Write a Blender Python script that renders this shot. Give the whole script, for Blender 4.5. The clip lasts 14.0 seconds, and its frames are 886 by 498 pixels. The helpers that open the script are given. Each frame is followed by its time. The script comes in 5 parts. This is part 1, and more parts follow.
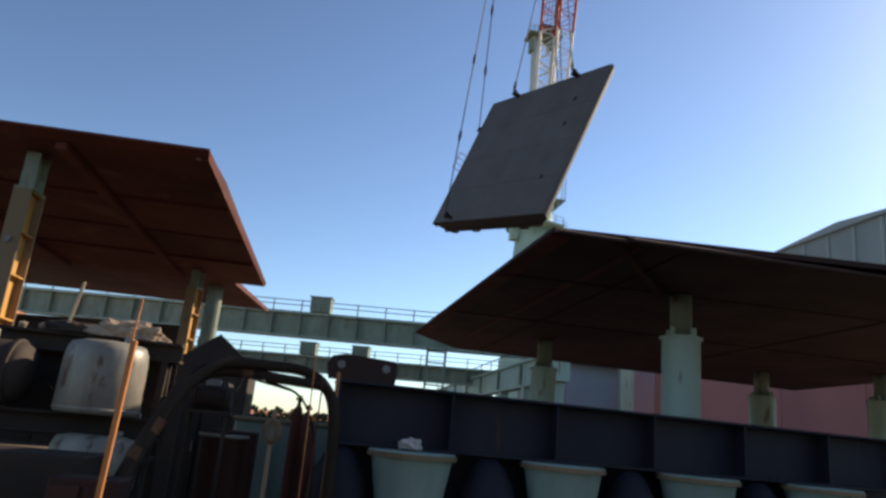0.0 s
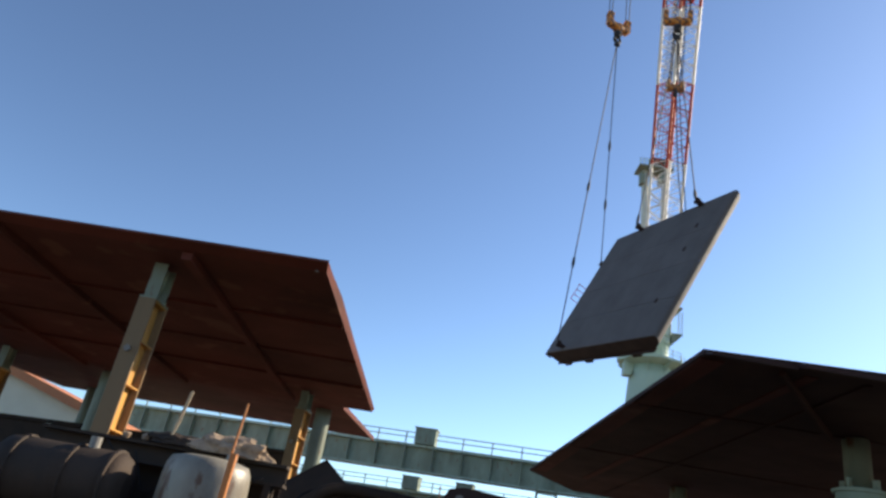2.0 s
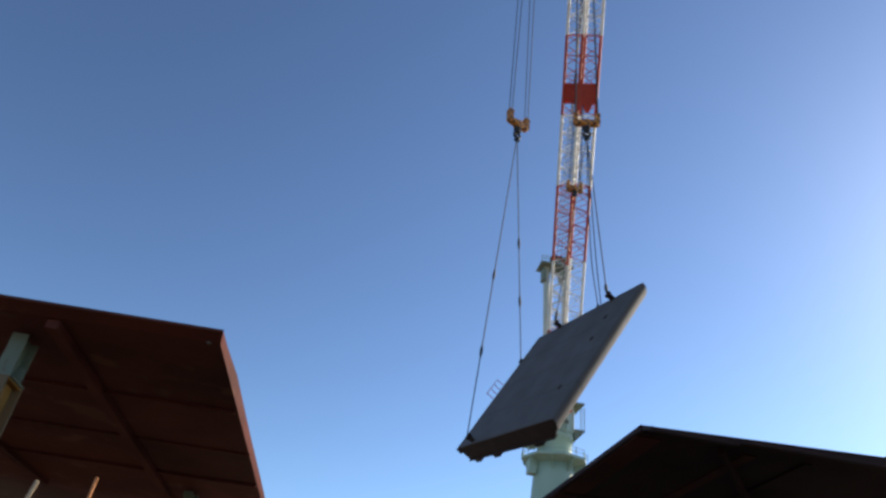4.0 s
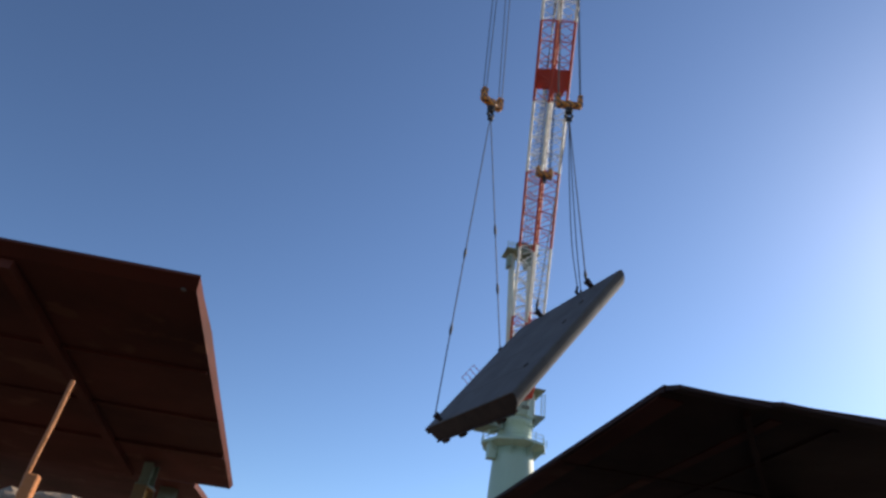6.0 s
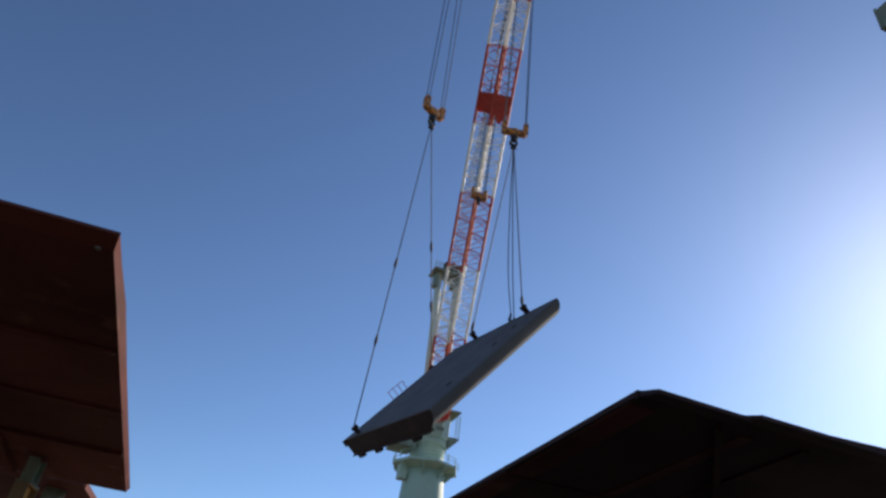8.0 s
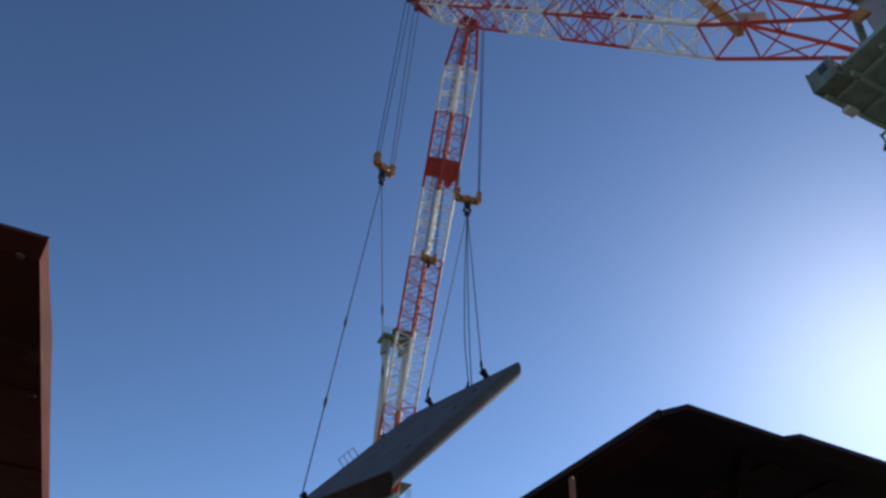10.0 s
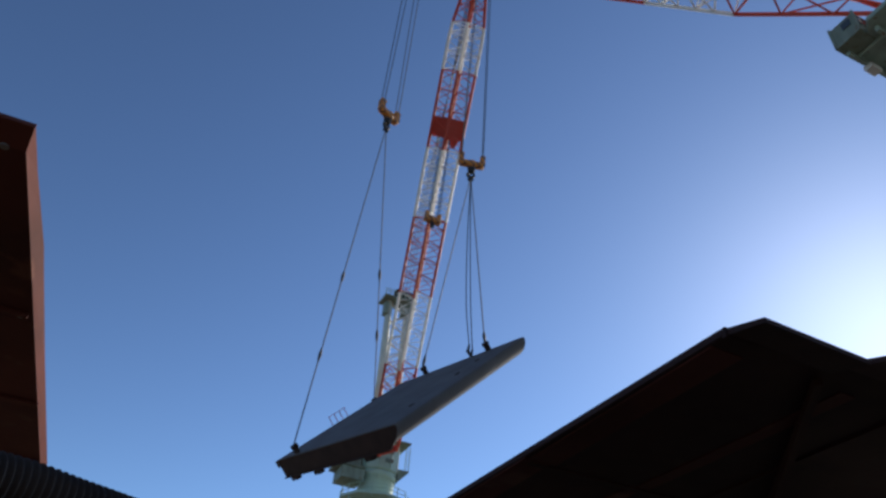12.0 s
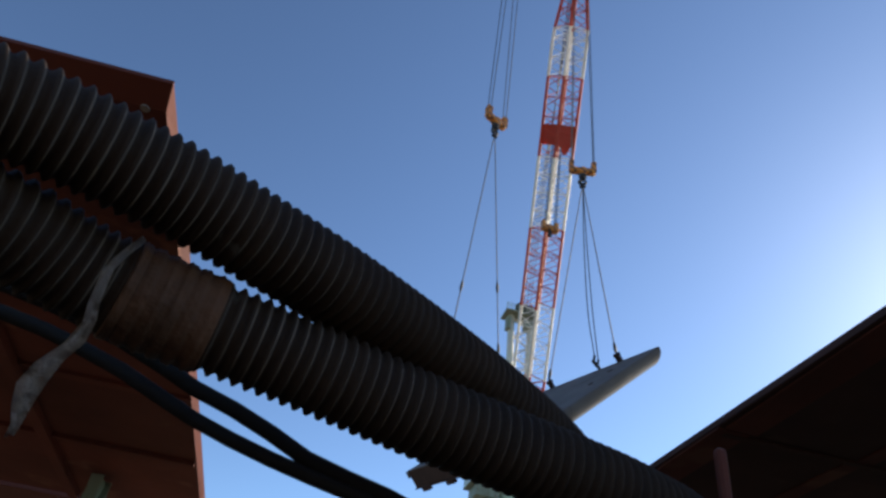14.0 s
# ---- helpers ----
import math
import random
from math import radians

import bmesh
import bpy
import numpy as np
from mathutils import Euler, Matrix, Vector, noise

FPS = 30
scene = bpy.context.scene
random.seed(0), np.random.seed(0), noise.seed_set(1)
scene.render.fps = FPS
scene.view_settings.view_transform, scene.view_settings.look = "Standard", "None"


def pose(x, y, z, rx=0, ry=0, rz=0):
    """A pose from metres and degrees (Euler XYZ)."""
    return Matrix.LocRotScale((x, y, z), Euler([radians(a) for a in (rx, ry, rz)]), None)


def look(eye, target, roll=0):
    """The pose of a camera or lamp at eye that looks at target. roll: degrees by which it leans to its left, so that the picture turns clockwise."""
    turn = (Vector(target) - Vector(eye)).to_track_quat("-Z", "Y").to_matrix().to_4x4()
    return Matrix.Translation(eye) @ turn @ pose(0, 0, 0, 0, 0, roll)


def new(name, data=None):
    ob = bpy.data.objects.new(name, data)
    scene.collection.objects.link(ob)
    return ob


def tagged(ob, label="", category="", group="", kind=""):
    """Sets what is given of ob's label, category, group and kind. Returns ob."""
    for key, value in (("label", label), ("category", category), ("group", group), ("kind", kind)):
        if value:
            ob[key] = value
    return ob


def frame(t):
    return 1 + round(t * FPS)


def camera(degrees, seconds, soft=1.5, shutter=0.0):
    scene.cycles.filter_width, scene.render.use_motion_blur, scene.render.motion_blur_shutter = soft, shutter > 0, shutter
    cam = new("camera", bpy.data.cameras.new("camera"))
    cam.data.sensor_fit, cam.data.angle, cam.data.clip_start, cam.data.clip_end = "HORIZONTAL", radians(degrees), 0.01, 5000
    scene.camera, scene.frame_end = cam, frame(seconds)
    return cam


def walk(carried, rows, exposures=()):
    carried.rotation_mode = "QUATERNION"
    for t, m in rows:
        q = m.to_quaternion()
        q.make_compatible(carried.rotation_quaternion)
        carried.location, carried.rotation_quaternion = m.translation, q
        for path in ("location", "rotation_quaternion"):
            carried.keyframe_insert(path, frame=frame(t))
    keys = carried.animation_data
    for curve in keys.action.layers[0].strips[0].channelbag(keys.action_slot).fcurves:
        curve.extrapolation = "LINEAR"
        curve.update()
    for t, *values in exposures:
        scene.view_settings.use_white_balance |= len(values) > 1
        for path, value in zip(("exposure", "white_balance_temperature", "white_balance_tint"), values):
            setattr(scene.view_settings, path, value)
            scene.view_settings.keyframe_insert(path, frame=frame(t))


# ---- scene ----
cam = camera(65.50, 14.0, soft=2.8)
PATH = [
    (0.0, pose(-0.001, -0.000, 1.576, 104.95, -5.25, -10.58)),
    (0.5, pose(0.030, 0.192, 1.554, 107.70, -2.66, -8.49)),
    (1.0, pose(0.015, 0.407, 1.579, 109.46, -4.73, -3.81)),
    (1.5, pose(-0.058, 0.588, 1.561, 112.65, -7.22, -2.96)),
    (2.0, pose(-0.156, 0.857, 1.588, 114.90, -9.23, -2.63)),
    (2.5, pose(-0.200, 1.112, 1.594, 117.76, -9.36, -7.18)),
    (3.0, pose(-0.230, 1.397, 1.547, 123.64, -3.66, -9.11)),
    (3.5, pose(-0.208, 1.593, 1.614, 123.93, -5.90, -9.05)),
    (6.0, pose(-0.536, 2.792, 1.569, 123.16, -6.01, -13.69)),
    (6.5, pose(-0.587, 3.066, 1.572, 124.39, -6.80, -14.81)),
    (7.0, pose(-0.624, 3.370, 1.613, 126.29, -7.05, -16.12)),
    (7.5, pose(-0.654, 3.555, 1.610, 125.56, -7.06, -19.31)),
    (10.0, pose(-0.615, 4.859, 1.630, 131.62, -3.46, -24.82)),
    (10.5, pose(-0.558, 5.082, 1.641, 134.90, -0.99, -23.14)),
    (11.0, pose(-0.538, 5.300, 1.671, 134.81, -3.71, -23.25)),
    (11.5, pose(-0.543, 5.510, 1.689, 132.70, -3.56, -24.99)),
    (12.0, pose(-0.515, 5.746, 1.663, 128.77, -4.26, -25.35)),
    (12.5, pose(-0.518, 5.984, 1.648, 125.81, -4.46, -23.23)),
    (13.0, pose(-0.522, 6.213, 1.621, 127.88, -3.30, -22.98)),
    (13.5, pose(-0.501, 6.399, 1.596, 127.91, -4.10, -20.58)),
    (14.0, pose(-0.528, 6.688, 1.571, 129.29, -6.99, -15.22)),
]
walk(cam, PATH, exposures=[(0.0, 0.90, 7500, 11), (1.5, 1.22, 7400, 10), (3.0, 1.05, 7000, 9), (3.7, 0.90, 6850, 9), (6.5, 0.64, 6800, 11), (11.0, 0.26, 6200, 10), (12.5, 0.52, 6450, 10), (13.5, 0.74, 6700, 9), (14.0, 1.02, 6950, 8)])

# ---- light ----
SUN_AZ, SUN_EL = 62.0, 29.0
world = bpy.data.worlds.new("sky_world")
scene.world = world
world.use_nodes = True
wn = world.node_tree
sky = wn.nodes.new("ShaderNodeTexSky")
sky.sky_type = "NISHITA"
sky.sun_disc = False
sky.sun_elevation = radians(SUN_EL)
sky.sun_rotation = radians(SUN_AZ)
sky.air_density, sky.dust_density, sky.ozone_density = 0.95, 0.36, 4.6
sky.altitude = 300
wn.nodes["Background"].inputs["Strength"].default_value = 0.063
deep = wn.nodes.new("ShaderNodeHueSaturation")
deep.inputs["Hue"].default_value, deep.inputs["Saturation"].default_value = 0.496, 0.93
depth = wn.nodes.new("ShaderNodeGamma")
depth.inputs["Gamma"].default_value = 1.3
wn.links.new(sky.outputs["Color"], depth.inputs["Color"])
wn.links.new(depth.outputs["Color"], deep.inputs["Color"])
wn.links.new(deep.outputs["Color"], wn.nodes["Background"].inputs["Color"])
sun_data = bpy.data.lights.new("sun", "SUN")
sun_data.energy, sun_data.angle, sun_data.color = 4.0, radians(0.5), (1.0, 0.9, 0.76)
sun = new("sun", sun_data)
az, el = radians(SUN_AZ), radians(SUN_EL)
sun_dir = Vector((math.sin(az) * math.cos(el), math.cos(az) * math.cos(el), math.sin(el)))
sun.matrix_world = look(sun_dir * 200, (0, 0, 0))


# ---- materials ----
def material(name, colour, rough=0.6, metal=0.0, other=None, scale=3.0, amount=0.5, grain=40.0, bump=0.15,
             streak=1.0, third=None, third_at=0.62, bands=None, spec=0.5):
    """Paint or bare stuff: base colour, a second colour in patches, fine grain and relief, streaks that stretch along z."""
    mat = bpy.data.materials.new(name)
    mat.use_nodes = True
    nt = mat.node_tree
    bsdf = nt.nodes["Principled BSDF"]
    tc = nt.nodes.new("ShaderNodeTexCoord")
    mp = nt.nodes.new("ShaderNodeMapping")
    mp.inputs["Scale"].default_value = (1, 1, 1 / streak)
    nt.links.new(tc.outputs["Object"], mp.inputs["Vector"])
    n1 = nt.nodes.new("ShaderNodeTexNoise")
    n1.inputs["Scale"].default_value, n1.inputs["Detail"].default_value, n1.inputs["Roughness"].default_value = scale, 6, 0.62
    nt.links.new(mp.outputs["Vector"], n1.inputs["Vector"])
    n2 = nt.nodes.new("ShaderNodeTexNoise")
    n2.inputs["Scale"].default_value, n2.inputs["Detail"].default_value = grain, 3
    nt.links.new(tc.outputs["Object"], n2.inputs["Vector"])
    other = other or tuple(c * 0.55 for c in colour)
    r1 = nt.nodes.new("ShaderNodeValToRGB")
    r1.color_ramp.elements[0].position, r1.color_ramp.elements[1].position = 0.38, 0.68
    r1.color_ramp.elements[0].color, r1.color_ramp.elements[1].color = (0, 0, 0, 1), (1, 1, 1, 1)
    nt.links.new(n1.outputs["Fac"], r1.inputs["Fac"])
    m0 = nt.nodes.new("ShaderNodeMath")
    m0.operation = "MULTIPLY"
    m0.inputs[1].default_value = amount
    nt.links.new(r1.outputs["Color"], m0.inputs[0])
    mix = nt.nodes.new("ShaderNodeMix")
    mix.data_type = "RGBA"
    mix.inputs["A"].default_value, mix.inputs["B"].default_value = (*colour, 1), (*other, 1)
    nt.links.new(m0.outputs[0], mix.inputs["Factor"])
    out = mix.outputs["Result"]
    if third:
        n3 = nt.nodes.new("ShaderNodeTexNoise")
        n3.inputs["Scale"].default_value, n3.inputs["Detail"].default_value = scale * 2.7, 8
        nt.links.new(mp.outputs["Vector"], n3.inputs["Vector"])
        r3 = nt.nodes.new("ShaderNodeValToRGB")
        r3.color_ramp.elements[0].position, r3.color_ramp.elements[1].position = third_at, third_at + 0.06
        nt.links.new(n3.outputs["Fac"], r3.inputs["Fac"])
        mx = nt.nodes.new("ShaderNodeMix")
        mx.data_type = "RGBA"
        mx.inputs["B"].default_value = (*third, 1)
        nt.links.new(out, mx.inputs["A"])
        nt.links.new(r3.outputs["Color"], mx.inputs["Factor"])
        out = mx.outputs["Result"]
    if bands:
        wv = nt.nodes.new("ShaderNodeTexWave")
        wv.bands_direction = "DIAGONAL"
        wv.inputs["Scale"].default_value, wv.inputs["Distortion"].default_value = bands[1], 0.0
        nt.links.new(tc.outputs["Object"], wv.inputs["Vector"])
        rb = nt.nodes.new("ShaderNodeValToRGB")
        rb.color_ramp.elements[0].position, rb.color_ramp.elements[1].position = 0.66, 0.7
        nt.links.new(wv.outputs["Fac"], rb.inputs["Fac"])
        mb = nt.nodes.new("ShaderNodeMix")
        mb.data_type = "RGBA"
        mb.inputs["B"].default_value = (*bands[0], 1)
        nt.links.new(out, mb.inputs["A"])
        nt.links.new(rb.outputs["Color"], mb.inputs["Factor"])
        out = mb.outputs["Result"]
    # each object a little lighter or darker than the next
    oi = nt.nodes.new("ShaderNodeObjectInfo")
    hv = nt.nodes.new("ShaderNodeHueSaturation")
    mr = nt.nodes.new("ShaderNodeMapRange")
    mr.inputs["To Min"].default_value, mr.inputs["To Max"].default_value = 0.85, 1.15
    nt.links.new(oi.outputs["Random"], mr.inputs["Value"])
    nt.links.new(mr.outputs["Result"], hv.inputs["Value"])
    nt.links.new(out, hv.inputs["Color"])
    nt.links.new(hv.outputs["Color"], bsdf.inputs["Base Color"])
    rr = nt.nodes.new("ShaderNodeMapRange")
    rr.inputs["To Min"].default_value, rr.inputs["To Max"].default_value = max(rough - 0.15, 0.05), min(rough + 0.15, 1)
    nt.links.new(n1.outputs["Fac"], rr.inputs["Value"])
    nt.links.new(rr.outputs["Result"], bsdf.inputs["Roughness"])
    bsdf.inputs["Metallic"].default_value = metal
    bsdf.inputs["Specular IOR Level"].default_value = spec
    if bump:
        add = nt.nodes.new("ShaderNodeMath")
        add.operation = "ADD"
        nt.links.new(n1.outputs["Fac"], add.inputs[0])
        nt.links.new(n2.outputs["Fac"], add.inputs[1])
        bp = nt.nodes.new("ShaderNodeBump")
        bp.inputs["Strength"].default_value, bp.inputs["Distance"].default_value = bump, 0.02
        nt.links.new(add.outputs[0], bp.inputs["Height"])
        nt.links.new(bp.outputs["Normal"], bsdf.inputs["Normal"])
    return mat


M_PRIMER = material("red_primer", (0.115, 0.03, 0.02), 0.75, spec=0.2, other=(0.07, 0.023, 0.016), scale=0.45, amount=1.0, third=(0.14, 0.055, 0.035), third_at=0.6)
# on the right block: the same primer with its shade put into the colour
M_PRIMER_DARK = material("brown_shaded_primer", (0.055, 0.023, 0.017), 0.75, spec=0.2, other=(0.034, 0.016, 0.013), scale=0.8, amount=0.8, third=(0.06, 0.03, 0.022), third_at=0.68)
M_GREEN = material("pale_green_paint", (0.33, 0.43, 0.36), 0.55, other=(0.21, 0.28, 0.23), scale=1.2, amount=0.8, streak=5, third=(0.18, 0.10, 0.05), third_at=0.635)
M_GREEN_FAR = material("crane_green_paint", (0.35, 0.45, 0.35), 0.5, other=(0.26, 0.34, 0.27), scale=0.25, amount=0.6, streak=4, bump=0.05, third=(0.25, 0.17, 0.09), third_at=0.72)
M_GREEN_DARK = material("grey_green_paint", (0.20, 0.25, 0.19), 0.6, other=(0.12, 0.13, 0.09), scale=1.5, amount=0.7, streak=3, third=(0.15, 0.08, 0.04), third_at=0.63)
M_OCHRE = material("ochre_paint", (0.55, 0.27, 0.05), 0.6, other=(0.25, 0.12, 0.035), scale=2.0, amount=0.7, streak=3, third=(0.12, 0.05, 0.02), third_at=0.66)
M_COLUMN = material("drab_column_paint", (0.25, 0.165, 0.09), 0.7, spec=0.25, other=(0.17, 0.13, 0.08), scale=1.8, amount=0.7, streak=4, third=(0.14, 0.06, 0.03), third_at=0.64)
M_RED = material("crane_red_paint", (0.5, 0.062, 0.032), 0.65, spec=0.3, other=(0.42, 0.06, 0.035), scale=0.8, amount=0.5, bump=0.03)
M_WHITE = material("crane_white_paint", (0.8, 0.78, 0.73), 0.6, spec=0.3, other=(0.62, 0.6, 0.55), scale=0.8, amount=0.5, bump=0.03)
M_HOOK = material("hook_yellow", (0.74, 0.29, 0.04), 0.5, other=(0.5, 0.17, 0.03), scale=1.5, amount=0.7, bands=((0.13, 0.055, 0.03), 0.9))
M_ORANGE_STEEL = material("orange_steel", (0.5, 0.2, 0.04), 0.5, other=(0.3, 0.12, 0.03), scale=1.0)
M_SLATE = material("grey_shop_primer", (0.122, 0.106, 0.10), 0.7, spec=0.25, other=(0.092, 0.08, 0.076), scale=0.35, amount=0.8, bump=0.05, third=(0.10, 0.09, 0.085), third_at=0.7)
M_GIRDER = material("brown_girder_primer", (0.042, 0.022, 0.018), 0.75, spec=0.2, other=(0.026, 0.016, 0.014), scale=0.8, amount=0.8)
M_STEEL = material("dark_wire_steel", (0.05, 0.05, 0.055), 0.7, metal=0.1, spec=0.2, other=(0.035, 0.033, 0.033), scale=6)
M_NAVY = material("navy_steel_paint", (0.02, 0.019, 0.026), 0.6, spec=0.25, other=(0.008, 0.010, 0.02), scale=1.0, amount=0.8, streak=3, third=(0.06, 0.035, 0.025), third_at=0.69)
M_BLACK = material("sooty_black_steel", (0.032, 0.025, 0.021), 0.75, spec=0.2, other=(0.065, 0.043, 0.032), scale=2.0, amount=0.7)
M_HOSE = material("black_ribbed_rubber", (0.03, 0.019, 0.013), 0.7, spec=0.15, other=(0.055, 0.034, 0.022), scale=9.0, amount=0.8, grain=120, bump=0.1, third=(0.075, 0.065, 0.055), third_at=0.69)
M_HOSE_PALE = material("pale_brown_rubber", (0.2, 0.15, 0.115), 0.8, spec=0.15, other=(0.05, 0.04, 0.033), scale=9.0, amount=0.9)
M_DRUM = material("stained_drum_steel", (0.27, 0.25, 0.20), 0.4, other=(0.13, 0.11, 0.09), scale=2.2, amount=1.0, streak=2, third=(0.10, 0.05, 0.03), third_at=0.6)
M_CUFF = material("dusty_brown_tape", (0.15, 0.07, 0.038), 0.7, spec=0.2, other=(0.06, 0.034, 0.022), scale=14, amount=0.8, bump=0.4)
M_RAG = material("dirty_white_cloth", (0.55, 0.48, 0.43), 0.85, other=(0.34, 0.29, 0.26), scale=20, amount=0.8, bump=0.5)
M_CABLE = material("black_cable", (0.02, 0.016, 0.014), 0.7, spec=0.12, other=(0.03, 0.03, 0.03), scale=10)
M_WOOD = material("orange_timber", (0.48, 0.17, 0.045), 0.6, other=(0.30, 0.11, 0.035), scale=3, amount=0.7, streak=8, grain=60, bump=0.3)
M_PALE_WOOD = material("pale_timber", (0.45, 0.33, 0.2), 0.7, other=(0.3, 0.2, 0.12), scale=4, amount=0.7, streak=8, bump=0.3)
M_GALV = material("dull_grey_steel", (0.2, 0.185, 0.16), 0.5, metal=0.1, other=(0.15, 0.145, 0.14), scale=2.0, amount=0.7, streak=2, third=(0.16, 0.09, 0.05), third_at=0.68)
M_DUST = material("pale_dusty_sacking", (0.42, 0.30, 0.20), 0.9, other=(0.18, 0.12, 0.08), scale=8, amount=0.8, bump=0.6)
M_GROUND = material("stained_concrete", (0.13, 0.10, 0.08), 0.9, spec=0.2, other=(0.075, 0.058, 0.046), scale=0.4, amount=0.8, grain=15, bump=0.4, third=(0.09, 0.05, 0.033), third_at=0.66)
M_PINK = material("faded_red_hull_paint", (0.36, 0.12, 0.11), 0.6, other=(0.27, 0.09, 0.085), scale=0.2, amount=0.7, bump=0.05, streak=3)
M_BLUEWALL = material("blue_grey_sheet_wall", (0.30, 0.34, 0.42), 0.6, other=(0.24, 0.27, 0.34), scale=0.3, amount=0.6, bump=0.05)
M_ROOF = material("grey_green_cladding", (0.33, 0.37, 0.36), 0.6, other=(0.24, 0.27, 0.27), scale=0.2, amount=0.7, bump=0.05, streak=3)
M_TERRACOTTA = material("orange_brown_roof", (0.45, 0.16, 0.06), 0.7, other=(0.3, 0.12, 0.07), scale=0.5, amount=0.6, bump=0.1)
M_CREAM = material("cream_wall", (0.62, 0.60, 0.48), 0.7, other=(0.5, 0.48, 0.38), scale=0.5, amount=0.6, bump=0.1)
M_GLASS = material("dark_window_glass", (0.05, 0.07, 0.08), 0.15, other=(0.03, 0.04, 0.05), bump=0)


# ---- mesh helpers ----
def tube(bm, p, q, r, n=6, r2=None, cap=True):
    p, q = Vector(p), Vector(q)
    d = q - p
    m = Matrix.Translation((p + q) / 2) @ d.to_track_quat("Z", "Y").to_matrix().to_4x4()
    bmesh.ops.create_cone(bm, cap_ends=cap, segments=n, radius1=r, radius2=r if r2 is None else r2, depth=d.length, matrix=m)


def box(bm, c, s, m=None):
    m = m or Matrix()
    bmesh.ops.create_cube(bm, size=1, matrix=m @ Matrix.Translation(c) @ Matrix.Diagonal((*s, 1)))


def bar(bm, p, q, w, h):
    """A square bar from p to q."""
    p, q = Vector(p), Vector(q)
    d = q - p
    m = Matrix.Translation((p + q) / 2) @ d.to_track_quat("Y", "Z").to_matrix().to_4x4()
    box(bm, (0, 0, 0), (w, d.length, h), m)


def lathe(bm, profile, n=32, c=(0, 0, 0)):
    """Rings of (radius, height) joined round a vertical axis."""
    rings = []
    for r, z in profile:
        rings.append([bm.verts.new((c[0] + r * math.cos(2 * math.pi * i / n), c[1] + r * math.sin(2 * math.pi * i / n), c[2] + z)) for i in range(n)])
    for a, b in zip(rings, rings[1:]):
        for i in range(n):
            bm.faces.new((a[i], a[(i + 1) % n], b[(i + 1) % n], b[i]))
    bm.faces.new(rings[-1])
    bm.faces.new(list(reversed(rings[0])))


def sweep(bm, pts, radii, n=16):
    """A round tube along points, with a radius at each."""
    pts = [Vector(p) for p in pts]
    up, prev = Vector((0.13, 0.21, 1)), None
    for i, p in enumerate(pts):
        d = (pts[min(i + 1, len(pts) - 1)] - pts[max(i - 1, 0)]).normalized()
        a = d.cross(up).normalized()
        b = d.cross(a).normalized()
        ring = [bm.verts.new(p + radii[i] * (a * math.cos(2 * math.pi * k / n) + b * math.sin(2 * math.pi * k / n))) for k in range(n)]
        if prev:
            for k in range(n):
                bm.faces.new((prev[k], prev[(k + 1) % n], ring[(k + 1) % n], ring[k]))
        else:
            bm.faces.new(list(reversed(ring)))
        prev = ring
    bm.faces.new(prev)


def slab(bm, outline, z0, z1):
    """A flat plate with the given outline (counter-clockwise) between two heights."""
    lo = [bm.verts.new((x, y, z0)) for x, y in outline]
    hi = [bm.verts.new((x, y, z1)) for x, y in outline]
    bm.faces.new(list(reversed(lo)))
    bm.faces.new(hi)
    n = len(outline)
    for i in range(n):
        bm.faces.new((lo[i], lo[(i + 1) % n], hi[(i + 1) % n], hi[i]))


def mesh_of(name, bm, mat, smooth=False, bevel=0.0):
    if bevel:
        bmesh.ops.bevel(bm, geom=list(bm.edges), offset=bevel, segments=1, affect="EDGES", clamp_overlap=True)
    bmesh.ops.recalc_face_normals(bm, faces=bm.faces)
    me = bpy.data.meshes.new(name)
    bm.to_mesh(me)
    bm.free()
    me.materials.append(mat)
    if smooth:
        for f in me.polygons:
            f.use_smooth = len(f.vertices) == 4
    return me


def part(name, bm, mat, parent, label="", smooth=False, bevel=0.0):
    ob = new(name, mesh_of(name, bm, mat, smooth, bevel))
    ob.parent = parent
    if label:
        tagged(ob, label)
    return ob


def thing(name, label, category, group="", at=None):
    ob = new(name)
    ob.matrix_basis = at or Matrix()
    return tagged(ob, label, category, group)


def solo(name, bm, mat, label, category="", group="", kind="", smooth=False, bevel=0.0, at=None):
    ob = new(name, mesh_of(name, bm, mat, smooth, bevel))
    if at:
        ob.matrix_basis = at
    return tagged(ob, label, category, group, kind)


def curve_points(ctrl, n):
    """n points evenly along a Catmull-Rom curve through ctrl."""
    c = [Vector(p) for p in ctrl]
    c = [c[0] * 2 - c[1]] + c + [c[-1] * 2 - c[-2]]
    fine = []
    for i in range(1, len(c) - 2):
        for k in range(40):
            t = k / 40
            fine.append(0.5 * (2 * c[i] + (c[i + 1] - c[i - 1]) * t + (2 * c[i - 1] - 5 * c[i] + 4 * c[i + 1] - c[i + 2]) * t * t
                               + (3 * c[i] - c[i - 1] - 3 * c[i + 1] + c[i + 2]) * t ** 3))
    fine.append(c[-2])
    run = [0.0]
    for a, b in zip(fine, fine[1:]):
        run.append(run[-1] + (b - a).length)
    out, k = [], 0
    for j in range(n):
        s = run[-1] * j / (n - 1)
        while k < len(run) - 2 and run[k + 1] < s:
            k += 1
        f = (s - run[k]) / max(run[k + 1] - run[k], 1e-9)
        out.append(fine[k].lerp(fine[k + 1], min(max(f, 0), 1)))
    return out, run[-1]

# ---- ground and far setting ----
bm = bmesh.new()
bmesh.ops.create_grid(bm, x_segments=40, y_segments=40, size=1500)
solo("ground", bm, M_GROUND, "stained grey concrete yard ground", "ground", kind="structure")


